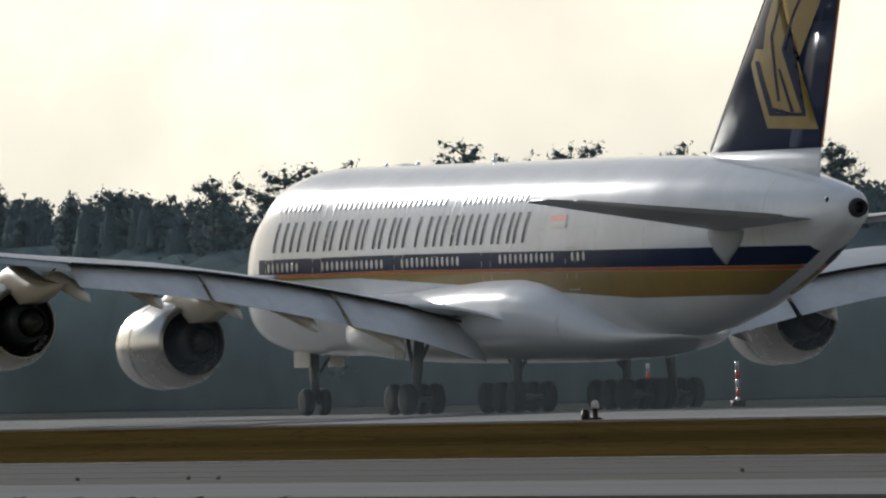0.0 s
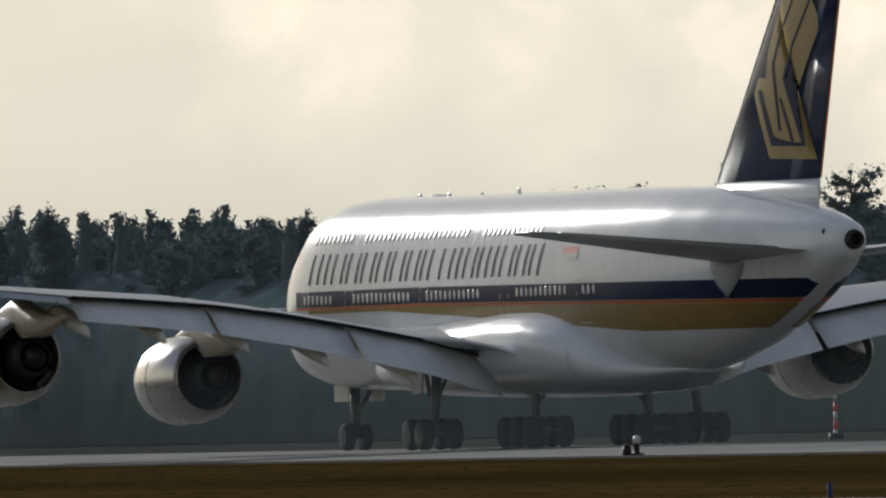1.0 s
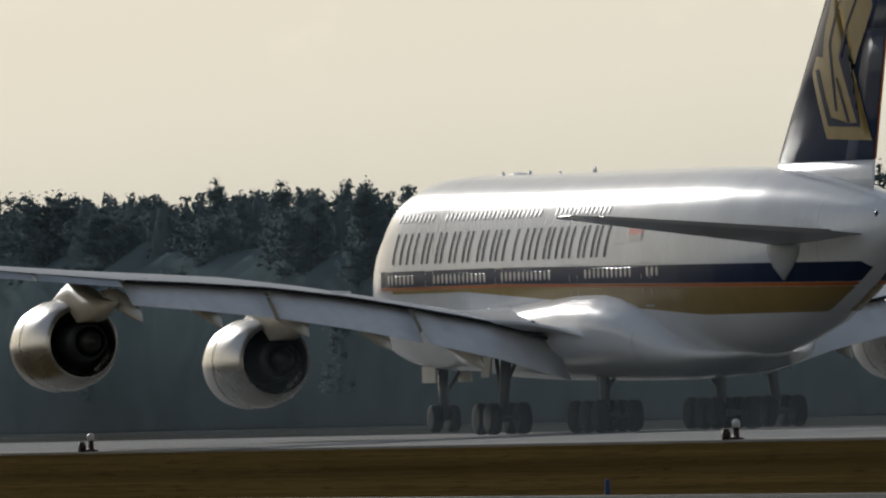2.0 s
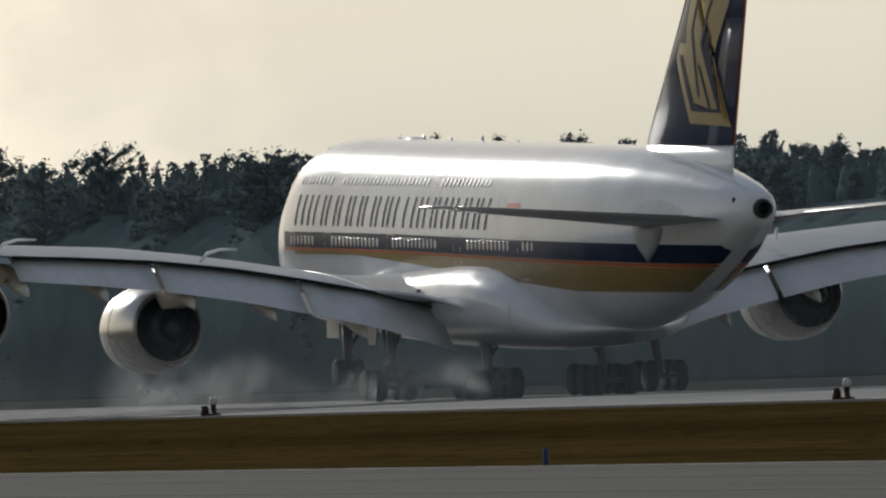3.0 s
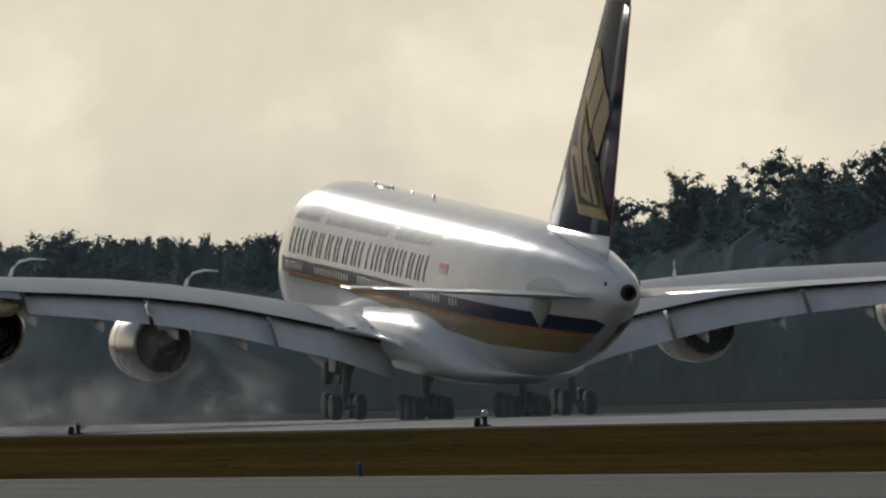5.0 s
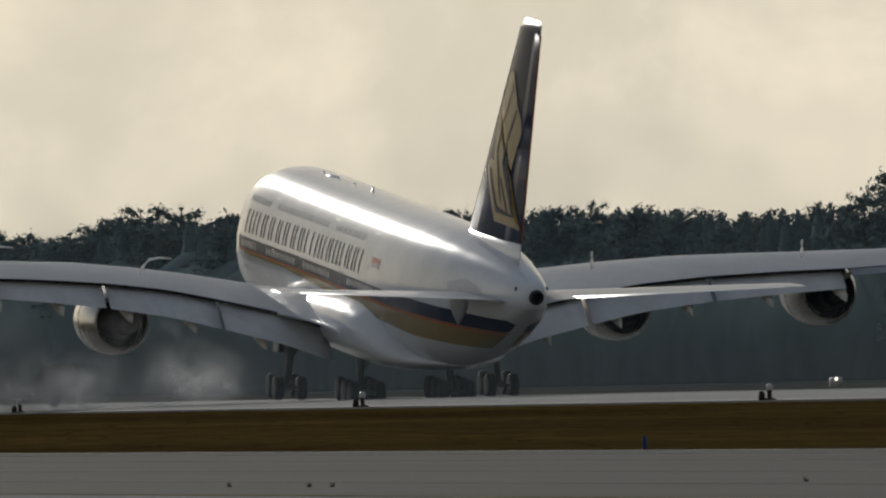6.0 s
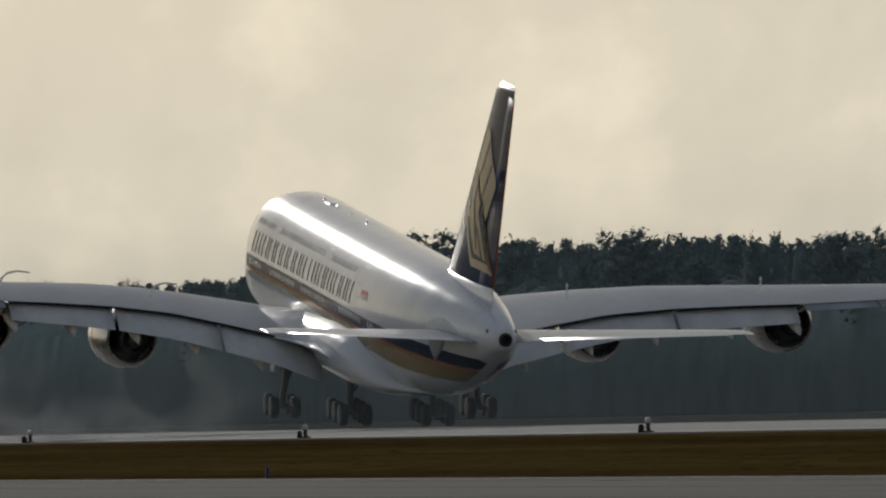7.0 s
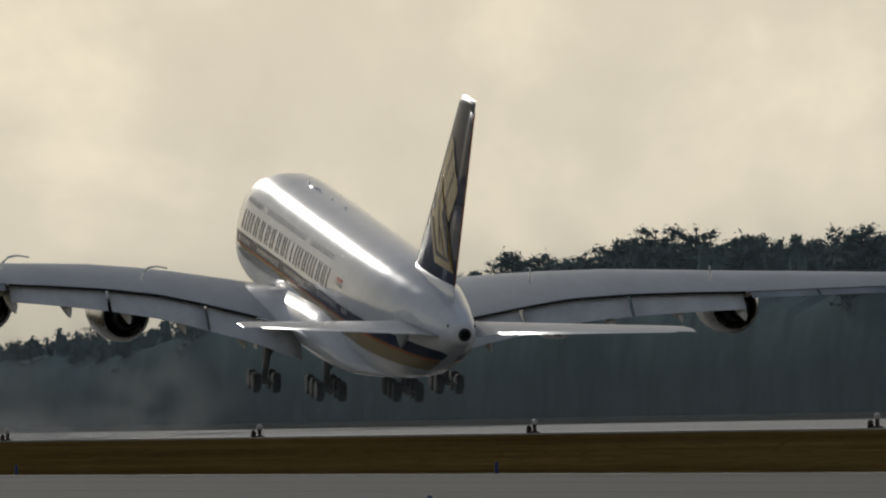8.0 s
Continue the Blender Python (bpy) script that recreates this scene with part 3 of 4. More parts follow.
def wheel(parent, x, y, z, r, w, rim=RIM):
    bm = bmesh.new()
    lathe(bm, [(-w / 2, r * 0.62), (-w / 2, r * 0.86), (-w * 0.36, r * 0.97), (-w * 0.15, r), (w * 0.15, r), (w * 0.36, r * 0.97), (w / 2, r * 0.86), (w / 2, r * 0.62)], 24, "y")
    ob = part("wheel", bm, TYRE, parent, "black tyre")
    ob.matrix_basis = Matrix.Translation((x, y, z))
    bm = bmesh.new()
    lathe(bm, [(-w * 0.42, 0.06), (-w * 0.42, r * 0.3), (-w * 0.36, r * 0.55), (-w * 0.5, r * 0.62), (w * 0.5, r * 0.62), (w * 0.36, r * 0.55), (w * 0.42, r * 0.3), (w * 0.42, 0.06)], 20, "y")
    part("rim", bm, rim, ob, "bright alloy wheel rim")
    return ob


def build_gear(plane, st, y, axles, spread, top, radius, lean=0.0):
    """A leg with a bogie; axles: distances of the axles from the leg."""
    gear = new("landing_gear")
    gear.parent = plane
    gear.matrix_basis = pose(NOSE - st, y, 0)
    bm = bmesh.new()
    tube(bm, [(0, lean, top), (0, lean * 0.3, radius + 1.1), (0, 0, radius + 0.1)], 0.26, 12, 0.75)
    part("leg", bm, STEEL, gear, "grey steel shock strut")
    bm = bmesh.new()
    tube(bm, [(0.0, 0, radius + 1.0), (2.0, lean * 0.6, top)], 0.10, 8)
    tube(bm, [(0.0, 0, radius + 1.0), (0.2, lean - math.copysign(1.2, y if y else 1), top)], 0.09, 8)
    part("brace", bm, STEEL, gear, "steel side brace")
    if len(axles) > 1:
        bm = bmesh.new()
        tube(bm, [(min(axles), 0, radius), (max(axles), 0, radius)], 0.17, 10)
        part("bogie_beam", bm, STEEL, gear)
    for a in axles:
        bm = bmesh.new()
        tube(bm, [(a, -spread, radius), (a, spread, radius)], 0.09, 8)
        part("axle", bm, STEEL, gear)
        for s in (-1, 1):
            wheel(gear, a, s * spread, radius, radius, radius * 0.72)
    return gear


# parts that rise with the wing as it takes the load, and legs that stretch as it lets go
flexing, legs = [], []


def build_airliner():
    plane = tagged(new("airliner"), "white four-engined double-deck airliner with navy tail, taking off from the runway", "airplane")
    # body
    bm = bmesh.new()
    stations = []
    for a, b in zip(BODY, BODY[1:]):
        n = max(1, int((b[0] - a[0]) / 1.0))
        stations += [a[0] + (b[0] - a[0]) * k / n for k in range(n)]
    stations.append(BODY[-1][0])
    loft(bm, [[section(st, 2 * math.pi * i / 64) for i in range(64)] for st in stations])
    body = part("fuselage", bm, WHITE, plane, "glossy white double-deck fuselage")
    # belly fairing
    bm = bmesh.new()
    FAIR = [(15.5, 2.2, 3.9, 2.75), (18.0, 3.5, 4.9, 2.55), (21.0, 4.1, 5.5, 2.38), (25.0, 4.45, 5.95, 2.28), (30.0, 4.66, 6.2, 2.22), (36.0, 4.78, 6.45, 2.18), (40.0, 4.76, 6.45, 2.18),
            (42.0, 4.66, 6.25, 2.22), (43.8, 4.46, 5.90, 2.28), (45.2, 4.18, 5.40, 2.36), (46.4, 3.84, 4.80, 2.46), (47.4, 3.40, 4.25, 2.58), (48.6, 2.7, 3.8, 2.75), (50.5, 1.6, 3.5, 2.98), (52.0, 0.8, 3.5, 3.15)]
    rings = []
    for k in range(60):
        st = 15.5 + 36.5 * k / 59
        w, hi, lo = (lerp(FAIR, st, c) for c in (1, 2, 3))
        mid, half = (hi + lo) / 2, (hi - lo) / 2
        ring = []
        for i in range(40):
            a = 2 * math.pi * i / 40
            c, s = math.cos(a), math.sin(a)
            ring.append((NOSE - st, w * math.copysign(abs(c) ** 0.80, c), mid + half * math.copysign(abs(s) ** 0.86, s)))
        rings.append(ring)
    loft(bm, rings)
    fairing = part("belly_fairing", bm, WHITE, plane, "glossy white bulging wing-root fairing")
    bm = bmesh.new()
    w, hi, lo = (lerp(FAIR, 45.4, k) for k in (1, 2, 3))
    rings = [[(NOSE - 45.4 - d + 0.25 * math.sin(a), (w + 0.012) * math.copysign(abs(math.cos(a)) ** 0.80, math.cos(a)), (hi + lo) / 2 + ((hi - lo) / 2 + 0.012) * math.copysign(abs(math.sin(a)) ** 0.86, math.sin(a)))
              for a in [-1.4 + 2.3 * i / 24 for i in range(25)]] for d in (0.0, 0.05)]
    loft(bm, rings, closed=False)
    part("fairing_joint", bm, JOINT, fairing, "thin dark joint round the fairing")
    for side in (1, -1):
        # concave fillet between the wing and the fuselage
        bm = bmesh.new()
        rings = []
        for k in range(29):
            st = 20.5 + 15.0 * k / 28
            rise = 0.8 * min(1.0, k / 9) + 1.5 * (max(0, k - 12) / 16) ** 1.5
            sharp = 2.2 + 1.9 * max(0, k - 14) / 14
            top = []
            for u in [i / 12 for i in range(13)]:
                y = 3.1 + 4.4 * u
                le, te, zl, zt, thick = (wing_at(y, n) for n in (1, 2, 3, 4, 5))
                x = max(0.03, min(0.985, (st - le) / (te - le)))
                h = 0.6 * (0.2969 * math.sqrt(x) - 0.126 * x - 0.3516 * x * x + 0.2843 * x ** 3 - 0.1015 * x ** 4) * 8.3 * 0.6 + 0.004
                top.append((y, zl + (zt - zl) * x + h * (te - le) * thick + 0.012 + rise * (1 - u) ** sharp))
            rings.append([(NOSE - st, y * side, z) for y, z in top] + [(NOSE - st, y * side, z - 0.12) for y, z in top[::-1]])
        # the fillet sinks into the fairing behind the wing
        for k in range(1, 13):
            f = k / 12
            fall = [(3.1 + (y - 3.1) * (1 - 0.75 * f), z - (z - 3.9) * f * f) for y, z in top]
            rings.append([(NOSE - 35.5 - 6.0 * f, y * side, z) for y, z in fall] + [(NOSE - 35.5 - 6.0 * f, y * side, z - 0.12) for y, z in fall[::-1]])
        loft(bm, rings)
        part("wing_root_fillet", bm, WHITE, fairing, "glossy white fillet where the wing meets the body")
    for side in (1, -1):
        over = lambda st, z: max(z, lerp(BODY, st, 2) + 0.04)
        band("navy_stripe", 7.0, 66.9, lambda st: over(st, 6.57 - 0.009 * max(0, st - 25)), lambda st: over(st, 7.26 - 0.006 * max(0, st - 25)) + 0.02, NAVY, body, side, "navy blue stripe along the cabin", 240, 8, 0.02)
        band("orange_stripe", 7.0, 65.2, lambda st: over(st, 6.44 - 0.0105 * max(0, st - 25)), lambda st: over(st, 6.55 - 0.0092 * max(0, st - 25)) + 0.01, ORANGE, body, side, "thin orange stripe", 240, 1, 0.022)
        band("gold_stripe", 9.0, 64.6, lambda st: over(st, 6.28 - 0.038 * max(0, min(st, 52) - 20) - 0.008 * max(0, min(st, 52) - 40)), lambda st: over(st, 6.42 - 0.0108 * max(0, st - 25)) + 0.01, GOLD, body, side, "wide gold stripe", 240, 12, 0.018)
    for s in (1, -1):
        flexing.append((build_wing(plane, s), s))
        flexing.append((build_engine(plane, 15.0, 3.48 if s > 0 else 3.95, 28.6, 1.0, s), s))
        flexing.append((build_engine(plane, 25.7, 4.48 if s > 0 else 4.9, 35.45, 1.0, s), s))
    # tailplanes
    for s in (1, -1):
        bm = bmesh.new()
        surface(bm, [(1.2, 58.3, 67.9, 7.75, 8.15, 0.10), (3.0, 59.8, 68.3, 7.95, 8.35, 0.09), (14.0, 68.2, 71.7, 9.0, 9.12, 0.085), (14.9, 69.0, 72.0, 9.08, 9.16, 0.07), (15.15, 69.9, 72.1, 9.12, 9.18, 0.04)], s)
        tail = part("tailplane", bm, TAIL, plane, "grey swept tailplane")
        bm = bmesh.new()
        surface(bm, [(2.8, 66.0, 68.7, 8.22, 8.36, 0.10), (13.8, 70.9, 72.1, 9.06, 9.12, 0.10)], s)
        part("elevator", bm, FLAP, tail, "grey elevator")
        # root plate that turns with the tailplane
        bm = bmesh.new()
        grid = [[on_side(58.6 + 6.2 * i / 14, 8.35 + (math.sin(math.pi * i / 14) * 0.62 * k), s, 0.012) for k in (-1.0, -0.5, 0.0, 0.5, 1.0)] for i in range(1, 14)]
        loft(bm, grid, closed=False)
        part("root_plate", bm, FLAP, tail, "grey rubbing plate at the tailplane root")
        bm = bmesh.new()
        rings = []
        for a, w, up, down in ((59.2, 0.02, 0.0, -0.4), (60.0, 0.12, 0.0, -1.2), (60.9, 0.14, 0.0, -1.75), (61.8, 0.12, 0.0, -1.1), (62.8, 0.02, 0.0, -0.3)):
            rings.append([(NOSE - a, (lerp(BODY, a, 3) - 0.05 + w * math.cos(p)) * s, 8.0 + (up + down) / 2 + (up - down) / 2 * math.sin(p)) for p in [2 * math.pi * i / 10 for i in range(10)]])
        loft(bm, rings)
        part("root_fairing", bm, WING, tail, "grey fairing below the tailplane")
    # fin
    bm = bmesh.new()
    surface(bm, [(9.6, 52.3, 66.0, 0, 0, 0.125), (11.25, 53.9, 66.35, 0, 0, 0.125)], upright=True)
    part("fin_root", bm, WHITE, plane, "white fin root")
    FIN = [(11.25, 53.9, 66.35), (16.0, 58.75, 68.1), (20.9, 63.7, 69.9), (23.4, 66.2, 70.85), (23.95, 67.2, 71.1)]
    bm = bmesh.new()
    surface(bm, [(z, le, te, 0, 0, 0.125) for z, le, te in FIN], upright=True)
    fin = part("fin", bm, NAVY, plane, "navy blue tail fin")
    for z0, z1 in ((11.3, 16.6), (16.72, 23.4)):
        bm = bmesh.new()
        rings = []
        for k in range(4):
            z = z0 + (z1 - z0) * k / 3
            le, te = lerp(FIN, z, 1), lerp(FIN, z, 2)
            c = te - le
            aft = [(x, h) for x, h in FOIL if x > 0.66]
            rings.append([(NOSE - (le + c * x), (h - 0.2 * abs(h) * 0) * c * 0.125 + math.copysign(0.012, h), z) for x, h in aft])
        loft(bm, rings)
        part("rudder", bm, NAVY, fin, "navy blue rudder panel")
    bm = bmesh.new()
    tube(bm, [(NOSE - lerp(FIN, z, 2) - 0.03, 0, z) for z in (11.3, 14.0, 17.0, 20.0, 23.3)], 0.05, 6)
    part("rudder_edge", bm, ORANGE, fin, "thin orange trailing edge")
    bm = bmesh.new()
    surface(bm, [(23.93, 67.0, 71.1, 0, 0, 0.11), (24.1, 67.5, 71.0, 0, 0, 0.07)], upright=True)
    part("fin_cap", bm, LIP, fin, "bright metal fin cap")
    # pale leading edge
    bm = bmesh.new()
    tube(bm, [(NOSE - lerp(FIN, z, 1) + 0.0, 0, z) for z in (11.4, 14.0, 17.0, 20.0, 23.5)], 0.14, 8)
    part("fin_leading_edge", bm, LIP, fin, "bright metal leading edge")
    # gold emblem, plain shapes
    BIRD = [(64.8, 20.95), (65.65, 20.9), (65.9, 20.1), (66.25, 19.5), (66.3, 18.8), (67.0, 18.3), (67.05, 17.6), (64.55, 15.0), (66.3, 12.05), (61.35, 12.2), (59.6, 15.0), (60.15, 15.7), (61.05, 15.65), (61.35, 16.8), (62.7, 18.7)]
    LINES = [[(60.1, 15.15), (60.6, 15.15), (61.9, 13.1), (62.3, 12.87), (65.15, 12.8), (65.15, 12.64), (61.6, 12.73)],
             [(65.75, 20.2), (63.0, 17.5), (62.13, 16.2), (62.7, 13.35), (62.45, 13.35), (61.85, 16.2), (62.8, 17.5), (65.6, 20.2)],
             [(66.3, 18.8), (64.25, 16.9), (63.35, 15.6), (65.15, 12.8), (64.8, 12.8), (63.05, 15.6), (64.0, 16.9), (66.15, 18.85)],
             [(62.85, 14.75), (64.05, 12.85), (63.75, 12.85), (62.6, 14.75)]]
    for side in (1, -1):
        for shape, lift, mat, name, text in [(BIRD, 0.05, GOLD, "emblem_shape", "plain gold shape painted on the fin")] + [(s, 0.066, NAVY, "emblem_line", "thin navy line in the gold shape") for s in LINES]:
            bm = bmesh.new()
            area = sum(p[0] * q[1] - q[0] * p[1] for p, q in zip(shape, shape[1:] + shape[:1]))
            out = [bm.verts.new((NOSE - s, 0.0, z)) for s, z in (shape if (area > 0) == (side > 0) else shape[::-1])]
            bmesh.ops.triangulate(bm, faces=[bm.faces.new(out)])
            bmesh.ops.subdivide_edges(bm, edges=bm.edges[:], cuts=5, use_grid_fill=True)
            for v in bm.verts:
                le, te = lerp(FIN, v.co.z, 1), lerp(FIN, v.co.z, 2)
                x = max(0.02, min(0.98, (NOSE - v.co.x - le) / (te - le)))
                h = 0.6 * (0.2969 * math.sqrt(x) - 0.126 * x - 0.3516 * x * x + 0.2843 * x ** 3 - 0.1015 * x ** 4) * 8.3
                v.co.y = side * (h * (0.6 if side > 0 else 0.4) * (te - le) * 0.125 + lift)
            part(name, bm, mat, fin, text)
    # tail cone and exhaust
    bm = bmesh.new()
    lathe(bm, [(NOSE - 70.1, 0.46), (NOSE - 70.55, 0.36), (NOSE - 70.57, 0.27), (NOSE - 70.2, 0.25)], 20, "x", (0, 0, 8.57))
    part("exhaust_pipe", bm, CORE, plane, "dark exhaust pipe in the tail cone")
    bm = bmesh.new()
    lathe(bm, [(NOSE - 70.2, 0.27), (NOSE - 70.25, 0.02)], 20, "x", (0, 0, 8.57))
    part("exhaust_opening", bm, DARK, plane)
    for side in (1, -1):
        bm = bmesh.new()
        p = on_side(68.9, 8.95, side, 0.0)
        lathe(bm, [(-0.05, 0.01), (-0.05, 0.13), (0.03, 0.13), (0.04, 0.01)], 14, "y", p)
        part("tail_vent", bm, DARK, body, "round black vent near the tail")
    # painted word on the flank, as plain bars
    for side in (1, -1):
        st = 9.0
        widths = [1.5, 0.9, 1.7, 1.7, 1.7, 1.6, 1.8, 1.6, 1.4, 0, 1.7, 0.8, 1.6, 1.4, 0.8, 1.7, 1.5, 1.5]
        gap = (31.7 - sum(widths)) / (len(widths) + 1.2)
        for w in widths:
            if w == 0:
                st += 2.2 * gap
                continue
            uprights = ((0.05, 0.31), (w - 0.36, w - 0.08)) if w > 1 else ((w / 2 - 0.14, w / 2 + 0.14),)
            pieces = [(a, b, 0.0, 1.0) for a, b in uprights]
            for a, b, z0, z1 in pieces:
                bm = bmesh.new()
                grid = []
                for k in range(5):
                    f = z0 + (z1 - z0) * k / 4
                    grid.append([on_side(st + c + 0.36 * f, 7.58 + 1.38 * f, side, 0.02) for c in (a, b)])
                loft(bm, grid, closed=False)
                part("lettering_bar", bm, LETTER, body, "dark navy painted bar")
            st += w + gap
        # small flag
        for z0, z1, m in ((8.48, 8.76, RED), (8.2, 8.48, LAMP_WHITE)):
            bm = bmesh.new()
            loft(bm, [[on_side(43.2 + 1.9 * i / 3, z, side, 0.02) for i in range(4)] for z in (z0, z1)], closed=False)
            part("flag", bm, m, body, "small red and white painted flag")
        # cabin panes, with the glare on them put into their pale colour
        me = bpy.data.meshes.new("cabin_window")
        bm = bmesh.new()
        lathe(bm, [(0.0, 0.155), (0.012, 0.145), (0.016, 0.02)], 10, "y")
        for v in bm.verts:
            v.co.z *= 1.45
        bm.to_mesh(me)
        bm.free()
        me.materials.append(PANE)
        for z, spans in ((6.88, ((8.5, 12.5), (15.5, 23.5), (25.5, 32.5), (37.5, 44.0), (46.0, 47.5))), (9.62, ((9.0, 14.0), (16.0, 30.0), (32.0, 40.0)))):
            for a, b in spans:
                for k in range(int((b - a) / 0.62) + 1):
                    s0 = a + 0.62 * k
                    ph = phi_at(s0, z)
                    p0 = on_side(s0, z, 1, 0.014)
                    q = section(s0, ph + 0.05) - section(s0, ph - 0.05)
                    tilt = math.atan2(q.y, q.z)
                    shared("cabin_window", me, body, Matrix.Translation((p0.x, p0.y * side, p0.z)) @ Matrix.Rotation(-tilt * side, 4, "X") @ Matrix.Rotation(0 if side > 0 else math.pi, 4, "Z"))
        # doors
        for s0, z0, z1 in ((8.0, 5.4, 7.3), (14.2, 5.4, 7.3), (24.5, 5.4, 7.3), (35.2, 5.4, 7.3), (45.2, 5.4, 7.3), (15.0, 8.1, 10.0), (31.0, 8.1, 10.0), (41.5, 8.1, 10.0)):
            door = None
            for a, b, c, d in ((0, 0.05, z0, z1), (1.07, 1.12, z0, z1), (0.05, 1.07, z0, z0 + 0.05), (0.05, 1.07, z1 - 0.05, z1)):
                bm = bmesh.new()
                loft(bm, [[on_side(s0 + a, c + (d - c) * k / 3, side, 0.024), on_side(s0 + b, c + (d - c) * k / 3, side, 0.024)] for k in range(4)], closed=False)
                part("door_outline", bm, LAMP_WHITE, body, "pale outline of a cabin door")
    # fuselage joints
    for s0 in (13.0, 19.5, 27.0, 34.5, 42.0, 48.5, 53.5, 64.0):
        bm = bmesh.new()
        loft(bm, [[section(s0 + d, math.pi * (0.1 + 1.8 * i / 40), 0.004) for i in range(41)] for d in (0.0, 0.035)], closed=False)
        part("skin_joint", bm, WING, body, "thin skin joint round the fuselage")
    # roof antennas
    for s0, h in ((14.6, 0.14), (18.6, 0.16), (28.0, 0.24), (23.0, 0.1)):
        bm = bmesh.new()
        top = lerp(BODY, s0, 1)
        loft(bm, [[(NOSE - s0 + 0.3, 0.04, top - 0.05), (NOSE - s0 - 0.3, 0.04, top - 0.05), (NOSE - s0 - 0.3, -0.04, top - 0.05), (NOSE - s0 + 0.3, -0.04, top - 0.05)],
                  [(NOSE - s0 - 0.05, 0.02, top + h), (NOSE - s0 - 0.25, 0.02, top + h), (NOSE - s0 - 0.25, -0.02, top + h), (NOSE - s0 - 0.05, -0.02, top + h)]])
        part("antenna", bm, WHITE, body, "white blade antenna")
    bm = bmesh.new()
    lathe(bm, [(NOSE - 15.4, 0.02), (NOSE - 15.8, 0.28), (NOSE - 17.0, 0.36), (NOSE - 18.2, 0.26), (NOSE - 18.8, 0.02)], 16, "x", (0, 0, 11.30), 0.7)
    part("dome", bm, WHITE, body, "small white antenna dome")
    # landing gear
    build_gear(plane, 4.97, 0, (0.0,), 0.42, 3.2, 0.63)
    for s in (1, -1):
        legs.append(build_gear(plane, 33.6, 6.3 * s, (-0.85, 0.85), 0.68, 4.9, 0.70, -0.4 * s))
        legs.append(build_gear(plane, 36.9, 2.65 * s, (-1.7, 0.0, 1.7), 0.77, 3.3, 0.70))
        bm = bmesh.new()
        loft(bm, [[(NOSE - 32.4, 6.75 * s, 4.1), (NOSE - 34.2, 6.75 * s, 4.1), (NOSE - 34.2, 6.83 * s, 4.1), (NOSE - 32.4, 6.83 * s, 4.1)],
                  [(NOSE - 32.7, 6.85 * s, 2.5), (NOSE - 33.9, 6.85 * s, 2.5), (NOSE - 33.9, 6.93 * s, 2.5), (NOSE - 32.7, 6.93 * s, 2.5)]])
        part("gear_door", bm, WING, plane, "grey gear door hanging open beside the wheels", smooth=False)
        bm = bmesh.new()
        box(bm, NOSE - 6.6, NOSE - 4.6, 0.85 * s - 0.03, 0.85 * s + 0.03, 2.25, 3.0)
        part("gear_door", bm, PYLON, plane, "cream gear door hanging open", smooth=False)
    return plane


airliner = build_airliner()


def vapour_curl(y, st, z, lean):
    """A thin hooked wisp of condensation over an engine."""
    bm = bmesh.new()
    pts = [(0.0, 0.0, 0.0), (-0.1, 0.12 * lean, 0.45), (-0.3, 0.45 * lean, 0.85), (-0.7, 1.0 * lean, 1.02), (-1.2, 1.7 * lean, 1.0)]
    tube(bm, pts, 0.12, 8, 0.4)
    ob = part("vapour_curl", bm, VAPOUR, airliner, "thin white hook of vapour over the wing")
    return ob, pose(NOSE - st, y, z)


curls = [vapour_curl(15.2, 34.4, 6.95, -0.9), vapour_curl(25.4, 37.6, 7.75, -1.0), vapour_curl(-11.8, 34.0, 7.0, 0.15), vapour_curl(-23.1, 39.2, 7.75, 0.15)]


# ---- the wood behind the runway ----
WOOD = [(850, 13.4), (930, 13.6), (1005, 13.9), (1060, 14.0), (1085, 14.6), (1125, 15.7), (1150, 16.5), (1180, 16.6), (1190, 17.8), (1200, 17.3), (1220, 17.0), (1230, 16.4), (1240, 17.5), (1252, 16.2), (1265, 18.2), (1278, 16.6), (1294, 18.6), (1304, 17.4), (1322, 17.5),
        (1334, 15.6), (1350, 15.7), (1357, 14.4), (1380, 14.0), (1450, 14.1), (1470, 14.8), (1515, 15.4), (1540, 16.2), (1560, 14.5), (1592, 16.8), (1606, 16.2), (1620, 17.0), (1632, 15.7), (1645, 17.2), (1662, 17.2), (1683, 15.9), (1700, 15.7), (1733, 14.8),
        (1800, 14.8), (1840, 15.6), (1862, 14.6), (1925, 10.6), (1950, 9.8), (1975, 11.0), (2030, 9.6), (2300, 9.0)]


